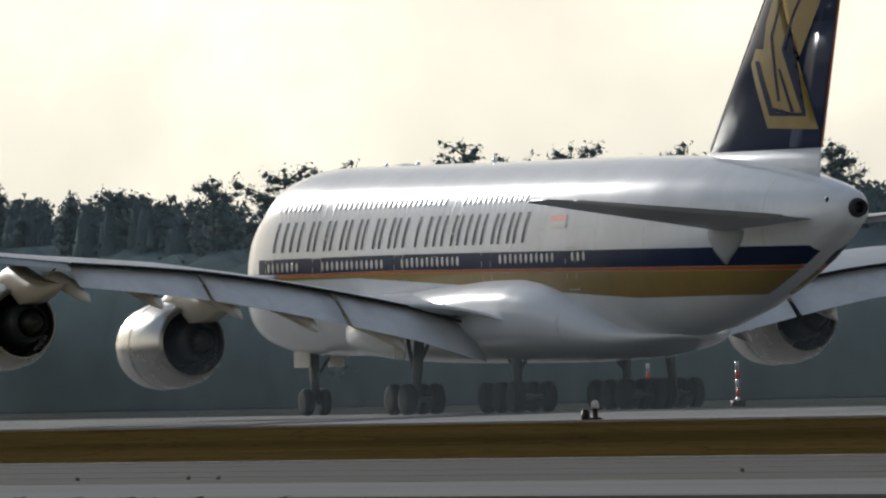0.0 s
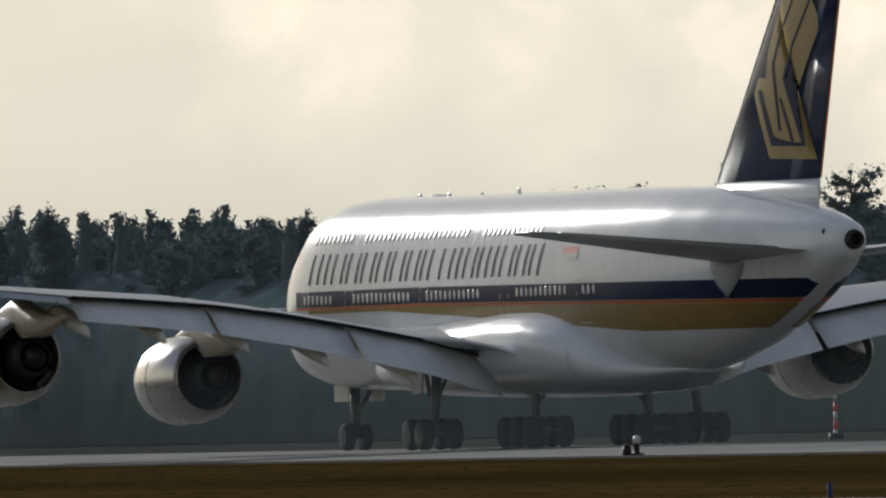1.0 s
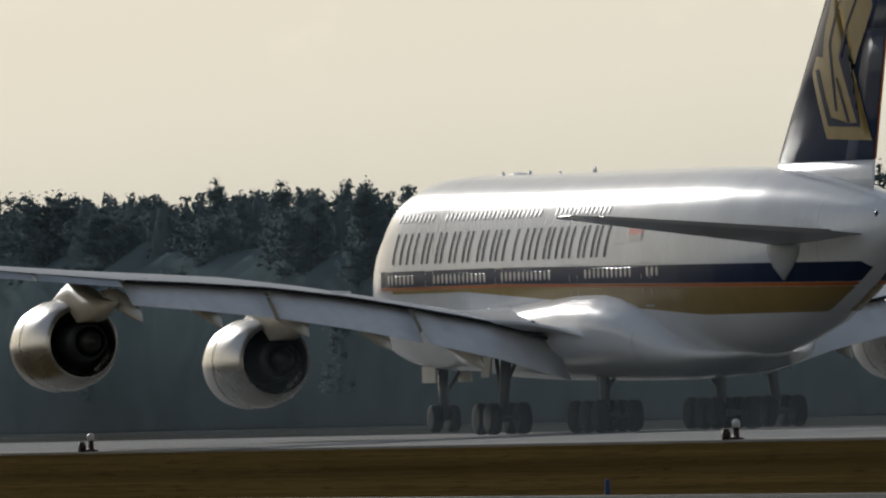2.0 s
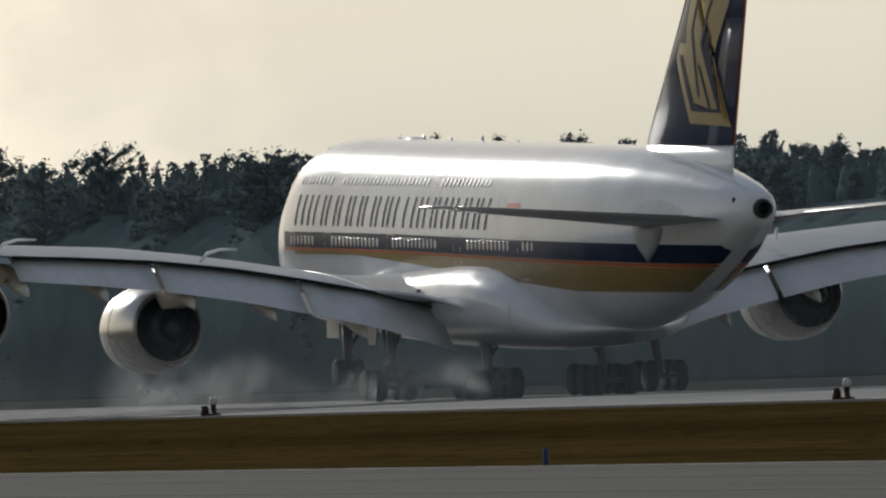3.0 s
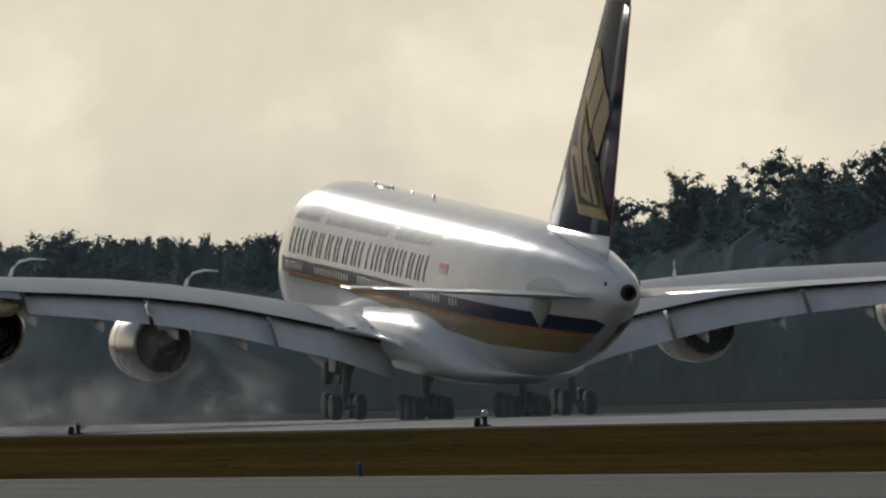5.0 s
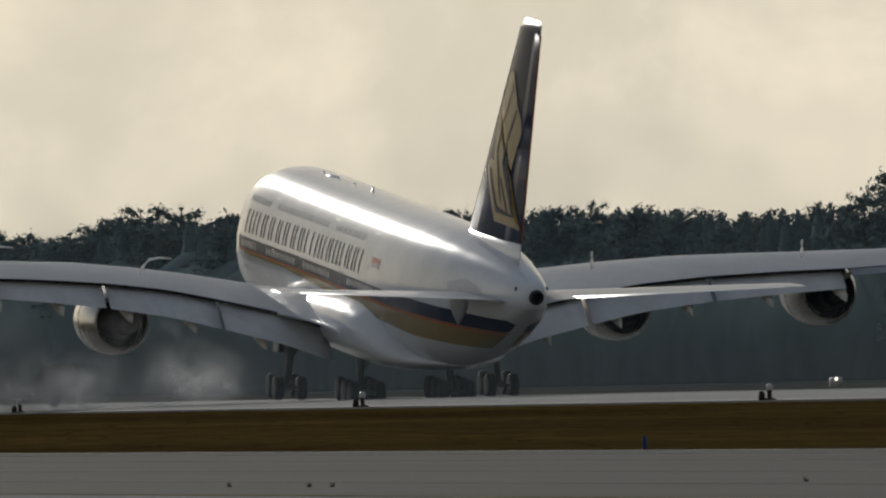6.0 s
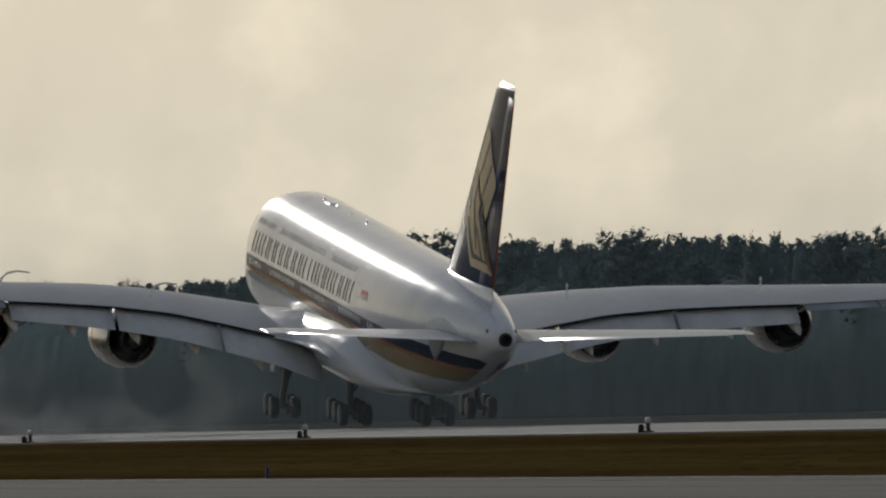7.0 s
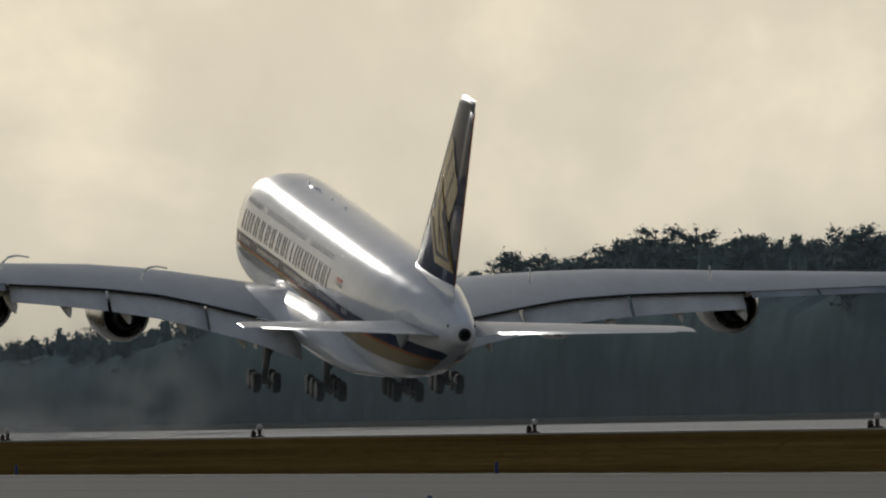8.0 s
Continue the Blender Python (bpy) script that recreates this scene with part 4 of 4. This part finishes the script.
def pine_variant(seed, kind):
    """Trunk, limbs and a crown of needle tufts, one unit high."""
    rnd = random.Random(seed)
    tree = new("pine_tree")
    bm = bmesh.new()
    bend = [(0.0, 0.0)]
    for k in range(6):
        bend.append((bend[-1][0] + rnd.uniform(-0.008, 0.008), bend[-1][1] + rnd.uniform(-0.008, 0.008)))
    spine = [Vector((bend[k][0], bend[k][1], k / 6 * 0.97)) for k in range(7)]
    tube(bm, spine, 0.016, 6, 0.2)

    def at(h):
        k = min(5, int(h * 6))
        return spine[k].lerp(spine[k + 1], h * 6 - k)
    tufts = []
    if kind == "fir":
        low, count = 0.10, 78
    elif kind == "bare":
        low, count = 0.35, 60
    else:
        low, count = rnd.uniform(0.35, 0.58), 60
    for i in range(count):
        h = low + (0.97 - low) * (i + rnd.random()) / count
        f = (h - low) / (1 - low)
        if kind == "fir":
            reach = 0.17 * (1 - f) ** 0.8 + 0.015
        elif kind == "bare":
            reach = 0.16 * math.sin(math.pi * (0.15 + 0.8 * f)) + 0.02
        else:
            reach = (0.19 * math.sin(math.pi * (0.12 + 0.80 * f)) + 0.01) * rnd.uniform(0.5, 1.25)
        a = rnd.uniform(0, 2 * math.pi)
        base = at(min(h, 0.96))
        tip = base + Vector((math.cos(a) * reach, math.sin(a) * reach, reach * rnd.uniform(-0.1, 0.55)))
        tube(bm, [base, base.lerp(tip, 0.55) + Vector((0, 0, 0.01)), tip], 0.0045, 4, 0.3)
        for u in ((0.45, 0.75, 1.0) if kind != "bare" else (0.6, 0.85, 1.0)):
            tufts.append((base.lerp(tip, u), 0.018 + 0.02 * rnd.random() + 0.008 * (1 - abs(2 * f - 1))))
    tufts.append((spine[-1], 0.03))
    part("trunk", bm, BARK, tree, "brown pine trunk and limbs")
    verts, faces = [], []
    for p, r in tufts:
        if kind != "bare":
            k = len(verts)
            q = [r * rnd.uniform(0.4, 0.7) for _ in range(6)]
            verts += [p + Vector(d) for d in ((q[0], 0, 0), (-q[1], 0, 0), (0, q[2], 0), (0, -q[3], 0), (0, 0, q[4] * 0.8), (0, 0, -q[5] * 0.6))]
            faces += [(k, k + 2, k + 4), (k + 2, k + 1, k + 4), (k + 1, k + 3, k + 4), (k + 3, k, k + 4), (k + 2, k, k + 5), (k + 1, k + 2, k + 5), (k + 3, k + 1, k + 5), (k, k + 3, k + 5)]
        for _ in range(26 if kind != "bare" else 14):
            d = Vector((rnd.gauss(0, 1), rnd.gauss(0, 1), rnd.gauss(0, 0.75)))
            d = d.normalized() * r * rnd.uniform(0.2, 1.35)
            c = p + d
            s = r * rnd.uniform(0.18, 0.36) * (0.6 if kind == "bare" else 1)
            u = Vector((rnd.gauss(0, 1), rnd.gauss(0, 1), rnd.gauss(0, 1))).normalized()
            w = u.orthogonal().normalized()
            k = len(verts)
            verts += [c - u * s, c + w * s * 0.8, c + u * s]
            faces.append((k, k + 1, k + 2))
    me = bpy.data.meshes.new("crown")
    me.from_pydata(verts, [], faces)
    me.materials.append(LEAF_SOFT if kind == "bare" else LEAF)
    crown = new("crown", me)
    crown.parent = tree
    text = {"fir": "dark green spruce with a pointed crown at the wood's edge", "bare": "thin brownish leafless tree at the wood's edge"}.get(kind, "tall dark green pine with a ragged crown")
    return tagged(tree, text, "tree", "trees at the wood's edge")


def plant_wood():
    rnd = random.Random(11)
    kinds = ["pine", "pine", "pine", "pine", "fir", "fir", "pine", "bare"]
    protos = [pine_variant(40 + i, k) for i, k in enumerate(kinds)]
    used = set()
    x = 880.0
    while x < 2150:
        h = lerp(WOOD, x, 1)
        i = rnd.choice((0, 1, 2, 3, 4, 5, 6, 4, 5, 4, 5, 4, 5) if x < 1350 else (0, 1, 2, 3, 6, 4, 2, 5, 7) if x < 1740 else (7, 7, 7, 4, 0))
        g = rnd.random()
        size = h * (rnd.uniform(0.87, 0.98) if g < 0.8 else rnd.uniform(0.99, 1.07))
        wide = size * rnd.uniform(0.75, 1.2)
        m = Matrix.LocRotScale((x, -121 + rnd.uniform(-7, 5), -0.15), Euler((0, 0, rnd.uniform(0, 6.28))), (wide, wide, size))
        if i not in used:
            used.add(i)
            ob = protos[i]
        else:
            ob = copy_thing(protos[i], Matrix.Identity(4))
        ob.matrix_basis = m
        x += rnd.uniform(2.6, 4.6)
    # tall pines that stand out over the younger wood
    for k, (x, h) in enumerate(((1044, 15.6), (1031, 16.0), (1018, 16.2), (998, 17.0), (993, 16.0), (981, 16.4), (962, 16.2), (944, 16.6), (939, 15.8), (1265, 19.0), (1295, 19.5), (1323, 18.0), (1217, 17.8))):
        wide = h * rnd.uniform(0.75, 1.0)
        copy_thing(protos[k % 4], Matrix.Identity(4)).matrix_basis = Matrix.LocRotScale((x, -119, -0.15), Euler((0, 0, k * 1.7)), (wide, wide, h))
    for i, p in enumerate(protos):
        if i not in used:
            p.matrix_basis = Matrix.LocRotScale((2155 + i * 6, -124, -0.15), None, (14, 14, 14))
    # dense inner wood: close-set ragged crowns over a solid mass for its shaded depth
    verts, faces = [], []
    needle_points = []
    r = np.random.RandomState(4)
    for _ in range(2900):
        x, y = r.uniform(840, 2450), r.uniform(-137, -118.5)
        top = lerp(WOOD, x, 1) * (0.985 + 0.05 * noise.noise((x * 0.09, 3.1, 0))) * r.uniform(0.88, 1.0)
        wide, deep, points = r.uniform(0.7, 1.4), r.uniform(5.0, 8.0), 8
        blunt = r.uniform(0.5, 0.8)
        tip = len(verts)
        verts.append((x, y, top - 0.15))
        for k in range(1, 7):
            z = top - deep * (k / 6) ** 1.15
            for n in range(points):
                t = 2 * math.pi * (n + 0.5 * (k % 2)) / points
                d = wide * (k / 6) ** blunt * (r.uniform(0.8, 1.05) if n % 2 else r.uniform(0.6, 0.85))
                verts.append((x + d * math.cos(t), y + d * math.sin(t), z + r.uniform(-0.2, 0.2)))
        for n in range(points):
            faces.append((tip, tip + 1 + n, tip + 1 + (n + 1) % points))
            for k in range(5):
                s = tip + 1 + k * points
                faces.append((s + n, s + points + n, s + points + (n + 1) % points, s + (n + 1) % points))
        # ragged needles over the crown
        f, t = r.uniform(0, 1, 120) ** 1.4, r.uniform(0, 2 * math.pi, 120)
        d = wide * f ** blunt * r.uniform(0.85, 1.6, 120) + 0.15
        q = np.stack([x + d * np.cos(t), y + d * np.sin(t), top - deep * f ** 1.15 + r.uniform(-0.3, 0.12, 120)], 1)
        q = np.repeat(q, 3, axis=0) + np.clip(r.normal(size=(360, 3)), -1.4, 1.4) * 0.19
        needle_points += q.tolist()
    needles = np.arange(len(needle_points)).reshape(-1, 3) + len(verts)
    solid = len(faces)
    verts += needle_points
    faces += needles.tolist()
    me = bpy.data.meshes.new("wood")
    me.from_pydata(verts, [], faces)
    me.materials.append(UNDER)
    me.polygons.foreach_set("use_smooth", [True] * solid + [False] * (len(faces) - solid))
    tagged(new("wood", me), "dense dark pine wood behind the runway", "wood", kind="stuff")
    # solid dark wall that stands in for shade between the trunks
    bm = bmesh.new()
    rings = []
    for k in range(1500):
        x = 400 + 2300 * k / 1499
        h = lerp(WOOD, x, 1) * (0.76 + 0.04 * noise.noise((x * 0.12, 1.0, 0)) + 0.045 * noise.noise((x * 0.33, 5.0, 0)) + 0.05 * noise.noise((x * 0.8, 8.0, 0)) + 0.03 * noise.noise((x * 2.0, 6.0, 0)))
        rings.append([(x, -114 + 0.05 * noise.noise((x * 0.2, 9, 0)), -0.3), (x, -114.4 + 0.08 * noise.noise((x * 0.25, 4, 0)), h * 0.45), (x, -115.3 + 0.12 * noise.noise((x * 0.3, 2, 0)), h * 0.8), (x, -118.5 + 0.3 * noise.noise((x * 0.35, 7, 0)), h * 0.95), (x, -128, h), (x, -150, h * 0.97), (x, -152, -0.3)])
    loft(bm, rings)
    tagged(part("undergrowth", bm, UNDER), "solid wall standing in for the wood's dark, shaded depth", "undergrowth", kind="stuff")
    # low scrub at the wood's foot
    sheet("wood_floor", 200, 2800, -160, -110, -0.05, SOIL, "dark forest floor under the pines", 60, 4)


plant_wood()


# ---- far masts and a vehicle beyond the runway ----
def banded_mast():
    ob = new("banded_mast")
    for k in range(5):
        bm = bmesh.new()
        lathe(bm, [(0.46 * k, 0.10), (0.46 * k + 0.455, 0.10)], 10, "z")
        part("mast_band", bm, RED if k % 2 else LAMP_WHITE, ob, "red or white painted band")
    bm = bmesh.new()
    box(bm, -0.3, 0.3, -0.3, 0.3, 0.0, 0.3)
    part("mast_foot", bm, LAMP_DARK, ob)
    return tagged(ob, "small red and white banded mast beyond the runway", "mast", "banded masts")


first = banded_mast()
first.matrix_basis = pose(796.0, -48, -0.2)
copy_thing(first, pose(784.0, -48, -0.2))


def lamp_cabinet():
    ob = new("lamp_cabinet")
    bm = bmesh.new()
    box(bm, -0.9, 0.9, -0.4, 0.4, 0.0, 0.62)
    bmesh.ops.bevel(bm, geom=bm.edges[:], offset=0.05, segments=2, affect="EDGES")
    part("cabinet_body", bm, LAMP_WHITE, ob, "pale metal cabinet")
    glow = bpy.data.materials.new("lamp_glow")
    glow.use_nodes = True
    p = glow.node_tree.nodes["Principled BSDF"]
    p.inputs["Emission Color"].default_value = (1.0, 0.88, 0.68, 1)
    p.inputs["Emission Strength"].default_value = 2.2
    bm = bmesh.new()
    lathe(bm, [(-0.91, 0.11), (-0.97, 0.10), (-1.0, 0.02)], 14, "x", (0, 0, 0.5))
    part("lamp", bm, glow, ob, "lit lamp")
    bm = bmesh.new()
    box(bm, -0.7, -0.6, -0.05, 0.05, 0.62, 0.85)
    part("post", bm, STEEL, ob)
    return tagged(ob, "low pale cabinet with a lit lamp beyond the runway", "light unit")


CLODS = [(364.9, 144.4), (357.4, 144.3), (355.6, 144.2), (333.4, 139.6)]


def clod(seed):
    """A torn tuft of grass and soil."""
    rnd = random.Random(seed)
    ob = new("grass_clod")
    bm = bmesh.new()
    bmesh.ops.create_icosphere(bm, subdivisions=2, radius=0.05)
    for v in bm.verts:
        v.co *= 0.7 + 0.6 * rnd.random()
        v.co.z = abs(v.co.z) * 0.7
    part("soil", bm, SOIL, ob, "dark lump of soil")
    bm = bmesh.new()
    for _ in range(22):
        t = rnd.uniform(0, 6.28)
        tube(bm, [(0.02 * math.cos(t), 0.02 * math.sin(t), 0.02), (0.06 * math.cos(t), 0.06 * math.sin(t), 0.05 + 0.07 * rnd.random())], 0.004, 3, 0.3)
    part("blades", bm, BLADES, ob, "dry grass blades")
    return tagged(ob, "dry clod of grass lying on the taxiway", "grass clod", "grass clods")


first = clod(5)
first.matrix_basis = pose(CLODS[0][0], CLODS[0][1], TAXI)
for x, y in CLODS[1:]:
    copy_thing(first, pose(x, y, TAXI, 0, 0, x * 40))

lamp_cabinet().matrix_basis = pose(1092.0, -50, -0.22, 0, 0, -12)


# ---- spray and haze over the damp runway ----
def veil_material(name, color, density, full, gone, lump, share=0.55, along=None):
    """Fine drops in the air: mostly clear, scattering a little light, thinning upward between two heights."""
    m = bpy.data.materials.new(name)
    m.use_nodes = True
    t = m.node_tree
    t.nodes.clear()
    L = t.links.new
    out = t.nodes.new("ShaderNodeOutputMaterial")
    body, drops = t.nodes.new("ShaderNodeMixShader"), t.nodes.new("ShaderNodeMixShader")
    clear, front, through_ = t.nodes.new("ShaderNodeBsdfTransparent"), t.nodes.new("ShaderNodeBsdfDiffuse"), t.nodes.new("ShaderNodeBsdfTranslucent")
    front.inputs["Color"].default_value = through_.inputs["Color"].default_value = (*color, 1)
    drops.inputs[0].default_value = share
    co = t.nodes.new("ShaderNodeTexCoord")
    if full is None:
        # a round puff, thick in the middle
        middle = t.nodes.new("ShaderNodeVectorMath")
        middle.operation = "LENGTH"
        L(co.outputs["UV"], middle.inputs[0])
        height = middle.outputs["Value"]
        low, top = 0.0, 1.0
    else:
        split = t.nodes.new("ShaderNodeSeparateXYZ")
        L(co.outputs["Object"], split.inputs[0])
        height = split.outputs[2]
        low, top = full, gone
    thin = t.nodes.new("ShaderNodeMapRange")
    thin.interpolation_type = "SMOOTHSTEP"
    thin.inputs["From Min"].default_value, thin.inputs["From Max"].default_value = low, top
    thin.inputs["To Min"].default_value, thin.inputs["To Max"].default_value = density, 0.0
    L(height, thin.inputs["Value"])
    cloud = node(t, "ShaderNodeTexNoise", Scale=lump, Detail=4.0, Roughness=0.55)
    L(co.outputs["Object"], cloud.inputs["Vector"])
    uneven = t.nodes.new("ShaderNodeMapRange")
    uneven.inputs["From Min"].default_value, uneven.inputs["From Max"].default_value = 0.3, 0.7
    uneven.inputs["To Min"].default_value, uneven.inputs["To Max"].default_value = (0.75, 1.25) if full is not None else (0.1, 1.9)
    L(cloud.outputs[0], uneven.inputs["Value"])
    amount = t.nodes.new("ShaderNodeMath")
    amount.operation = "MULTIPLY"
    L(thin.outputs[0], amount.inputs[0])
    L(uneven.outputs[0], amount.inputs[1])
    if along:
        # thickens along the wood, between two places
        place = t.nodes.new("ShaderNodeMapRange")
        place.interpolation_type = "SMOOTHSTEP"
        place.inputs["From Min"].default_value, place.inputs["From Max"].default_value = along[0], along[1]
        place.inputs["To Min"].default_value, place.inputs["To Max"].default_value = 1.0, along[2]
        L(split.outputs[0], place.inputs["Value"])
        more = t.nodes.new("ShaderNodeMath")
        more.operation = "MULTIPLY"
        L(amount.outputs[0], more.inputs[0])
        L(place.outputs[0], more.inputs[1])
        amount = more
    L(front.outputs[0], drops.inputs[1])
    L(through_.outputs[0], drops.inputs[2])
    L(amount.outputs[0], body.inputs[0])
    L(clear.outputs[0], body.inputs[1])
    L(drops.outputs[0], body.inputs[2])
    L(body.outputs[0], out.inputs[0])
    return m


def haze_layers(name, ys, x0, x1, top, mat, label):
    """Standing layers of thin haze, one behind the other, gently waved."""
    bm = bmesh.new()
    for k, y in enumerate(ys):
        rows = [[bm.verts.new((x0 + (x1 - x0) * i / 80, y + 1.5 * noise.noise((i * 0.4, k * 3.0, 0)), z)) for i in range(81)] for z in (-0.15, top * 0.5, top)]
        for a, b in zip(rows, rows[1:]):
            for i in range(80):
                bm.faces.new((a[i], a[i + 1], b[i + 1], b[i]))
    return tagged(part(name, bm, mat), label, "haze", kind="stuff")


def spray_cloud(seed, count, length, width, height, size, mat):
    """Overlapping puffs of spray, the larger ones higher."""
    r = random.Random(seed)
    bm = bmesh.new()
    uv = bm.loops.layers.uv.new("puff")
    for _ in range(count):
        z = abs(r.gauss(0, 0.45)) * height
        radius = size * r.uniform(0.6, 1.3) * (0.7 + 0.6 * z / height)
        mid = Vector((r.uniform(-0.5, 0.5) * length, r.gauss(0, 0.3) * width, z))
        across = Vector((r.uniform(-0.5, 0.5), 1.0, r.uniform(-0.2, 0.2))).normalized()
        up = Vector((r.uniform(-0.3, 0.3), r.uniform(-0.3, 0.3), 1.0))
        up = (up - across * up.dot(across)).normalized()
        ring = [bm.verts.new(mid + (across * math.cos(a) * 1.5 + up * math.sin(a)) * radius) for a in [2 * math.pi * k / 16 for k in range(16)]]
        f = bm.faces.new(ring)
        for loop, a in zip(f.loops, [2 * math.pi * k / 16 for k in range(16)]):
            loop[uv].uv = (math.cos(a), math.sin(a))
    me = bpy.data.meshes.new("spray_cloud")
    bm.to_mesh(me)
    bm.free()
    me.materials.append(mat)
    return tagged(new("spray_cloud", me), "thin grey cloud of spray drifting over the runway", "spray", kind="stuff")


engine_spray = spray_cloud(3, 5, 40, 14, 4.5, 5.0, veil_material("murky_spray", (0.36, 0.375, 0.39), 0.30, None, None, 0.35, 0.35))
wheel_spray = spray_cloud(8, 7, 40, 9, 1.6, 2.0, veil_material("bright_spray", (0.50, 0.51, 0.52), 0.36, None, None, 0.6))
haze_layers("wood_haze", (-72,), 700, 2500, 22, veil_material("wood_haze", (0.34, 0.43, 0.48), 0.14, 8.0, 21.0, 0.04, along=(1050, 1500, 1.7)), "thin bluish haze standing before the wood")
haze_layers("runway_mist", (24.5,), 450, 1500, 6, veil_material("runway_mist", (0.42, 0.48, 0.52), 0.17, 0.3, 5.5, 0.12), "thin low mist over the damp runway")


# ---- motion of the things ----
def at_time(t):
    for a, b in zip(FLIGHT, FLIGHT[1:]):
        if t <= b[0]:
            k = (t - a[0]) / (b[0] - a[0])
            return a[1] + (b[1] - a[1]) * k
    return FLIGHT[-1][1]


def raised(side, turn):
    """The turn of a wing about its root."""
    root = Vector((0, 3.2 * side, 4.6))
    return Matrix.Translation(root) @ Matrix.Rotation(radians(turn * side), 4, "X") @ Matrix.Translation(-root)


def motions():
    walk(airliner, [(t, pose(x, y, z, bank, -pitch, 0)) for t, x, y, z, pitch, bank in FLIGHT])
    lift = ((0.0, 0.0), (2.8, 0.0), (3.5, 0.2), (4.2, 0.5), (5.5, 1.0), (6.5, 1.3), (8.0, 1.5))
    for ob, side in flexing:
        base, more = ob.matrix_basis.copy(), 1.7 if ob.type == "EMPTY" else 1.0
        walk(ob, [(t, raised(side, turn * more) @ base) for t, turn in lift])
    for leg in legs:
        base = leg.matrix_basis.copy()
        walk(leg, [(t, Matrix.Translation((0, 0, -drop)) @ base) for t, drop in ((0.0, 0.0), (4.2, 0.0), (5.5, 0.12), (6.5, 0.3), (8.0, 0.35))])
    for curl, m in curls:
        side = 1 if m.translation.y > 0 else -1
        sunk = Matrix.Translation((0, 0, -1.6)) @ m
        walk(curl, [(0.0, sunk), (2.6, sunk), (3.2, Matrix.Translation((0, 0, -0.5)) @ m), (4.2, raised(side, 0.5) @ m), (5.5, raised(side, 1.0) @ m), (8.0, raised(side, 1.5) @ m)])
    walk(engine_spray, [(t, pose(at_time(t) + lead, 20, z)) for t, lead, z in ((0.0, -20, -16), (1.7, -20, -12), (3.0, -16, -4.5), (4.2, -14, -2.5), (5.3, -10, 0.2), (6.5, -10, -0.5), (8.0, -8, -1.0))])
    walk(wheel_spray, [(t, pose(at_time(t) + lead, y, z)) for t, lead, y, z in ((0.0, -8, 5, -9), (1.7, -6, 5, -5), (2.8, 2, 10, 0.0), (3.5, 4, 10, 0.1), (4.2, 6, 11, 0.2), (5.3, -2, 18, 0.5), (6.0, -24, 21, 0.4), (6.5, -42, 21, -1.6), (8.0, -110, 21, -6.0))])


motions()
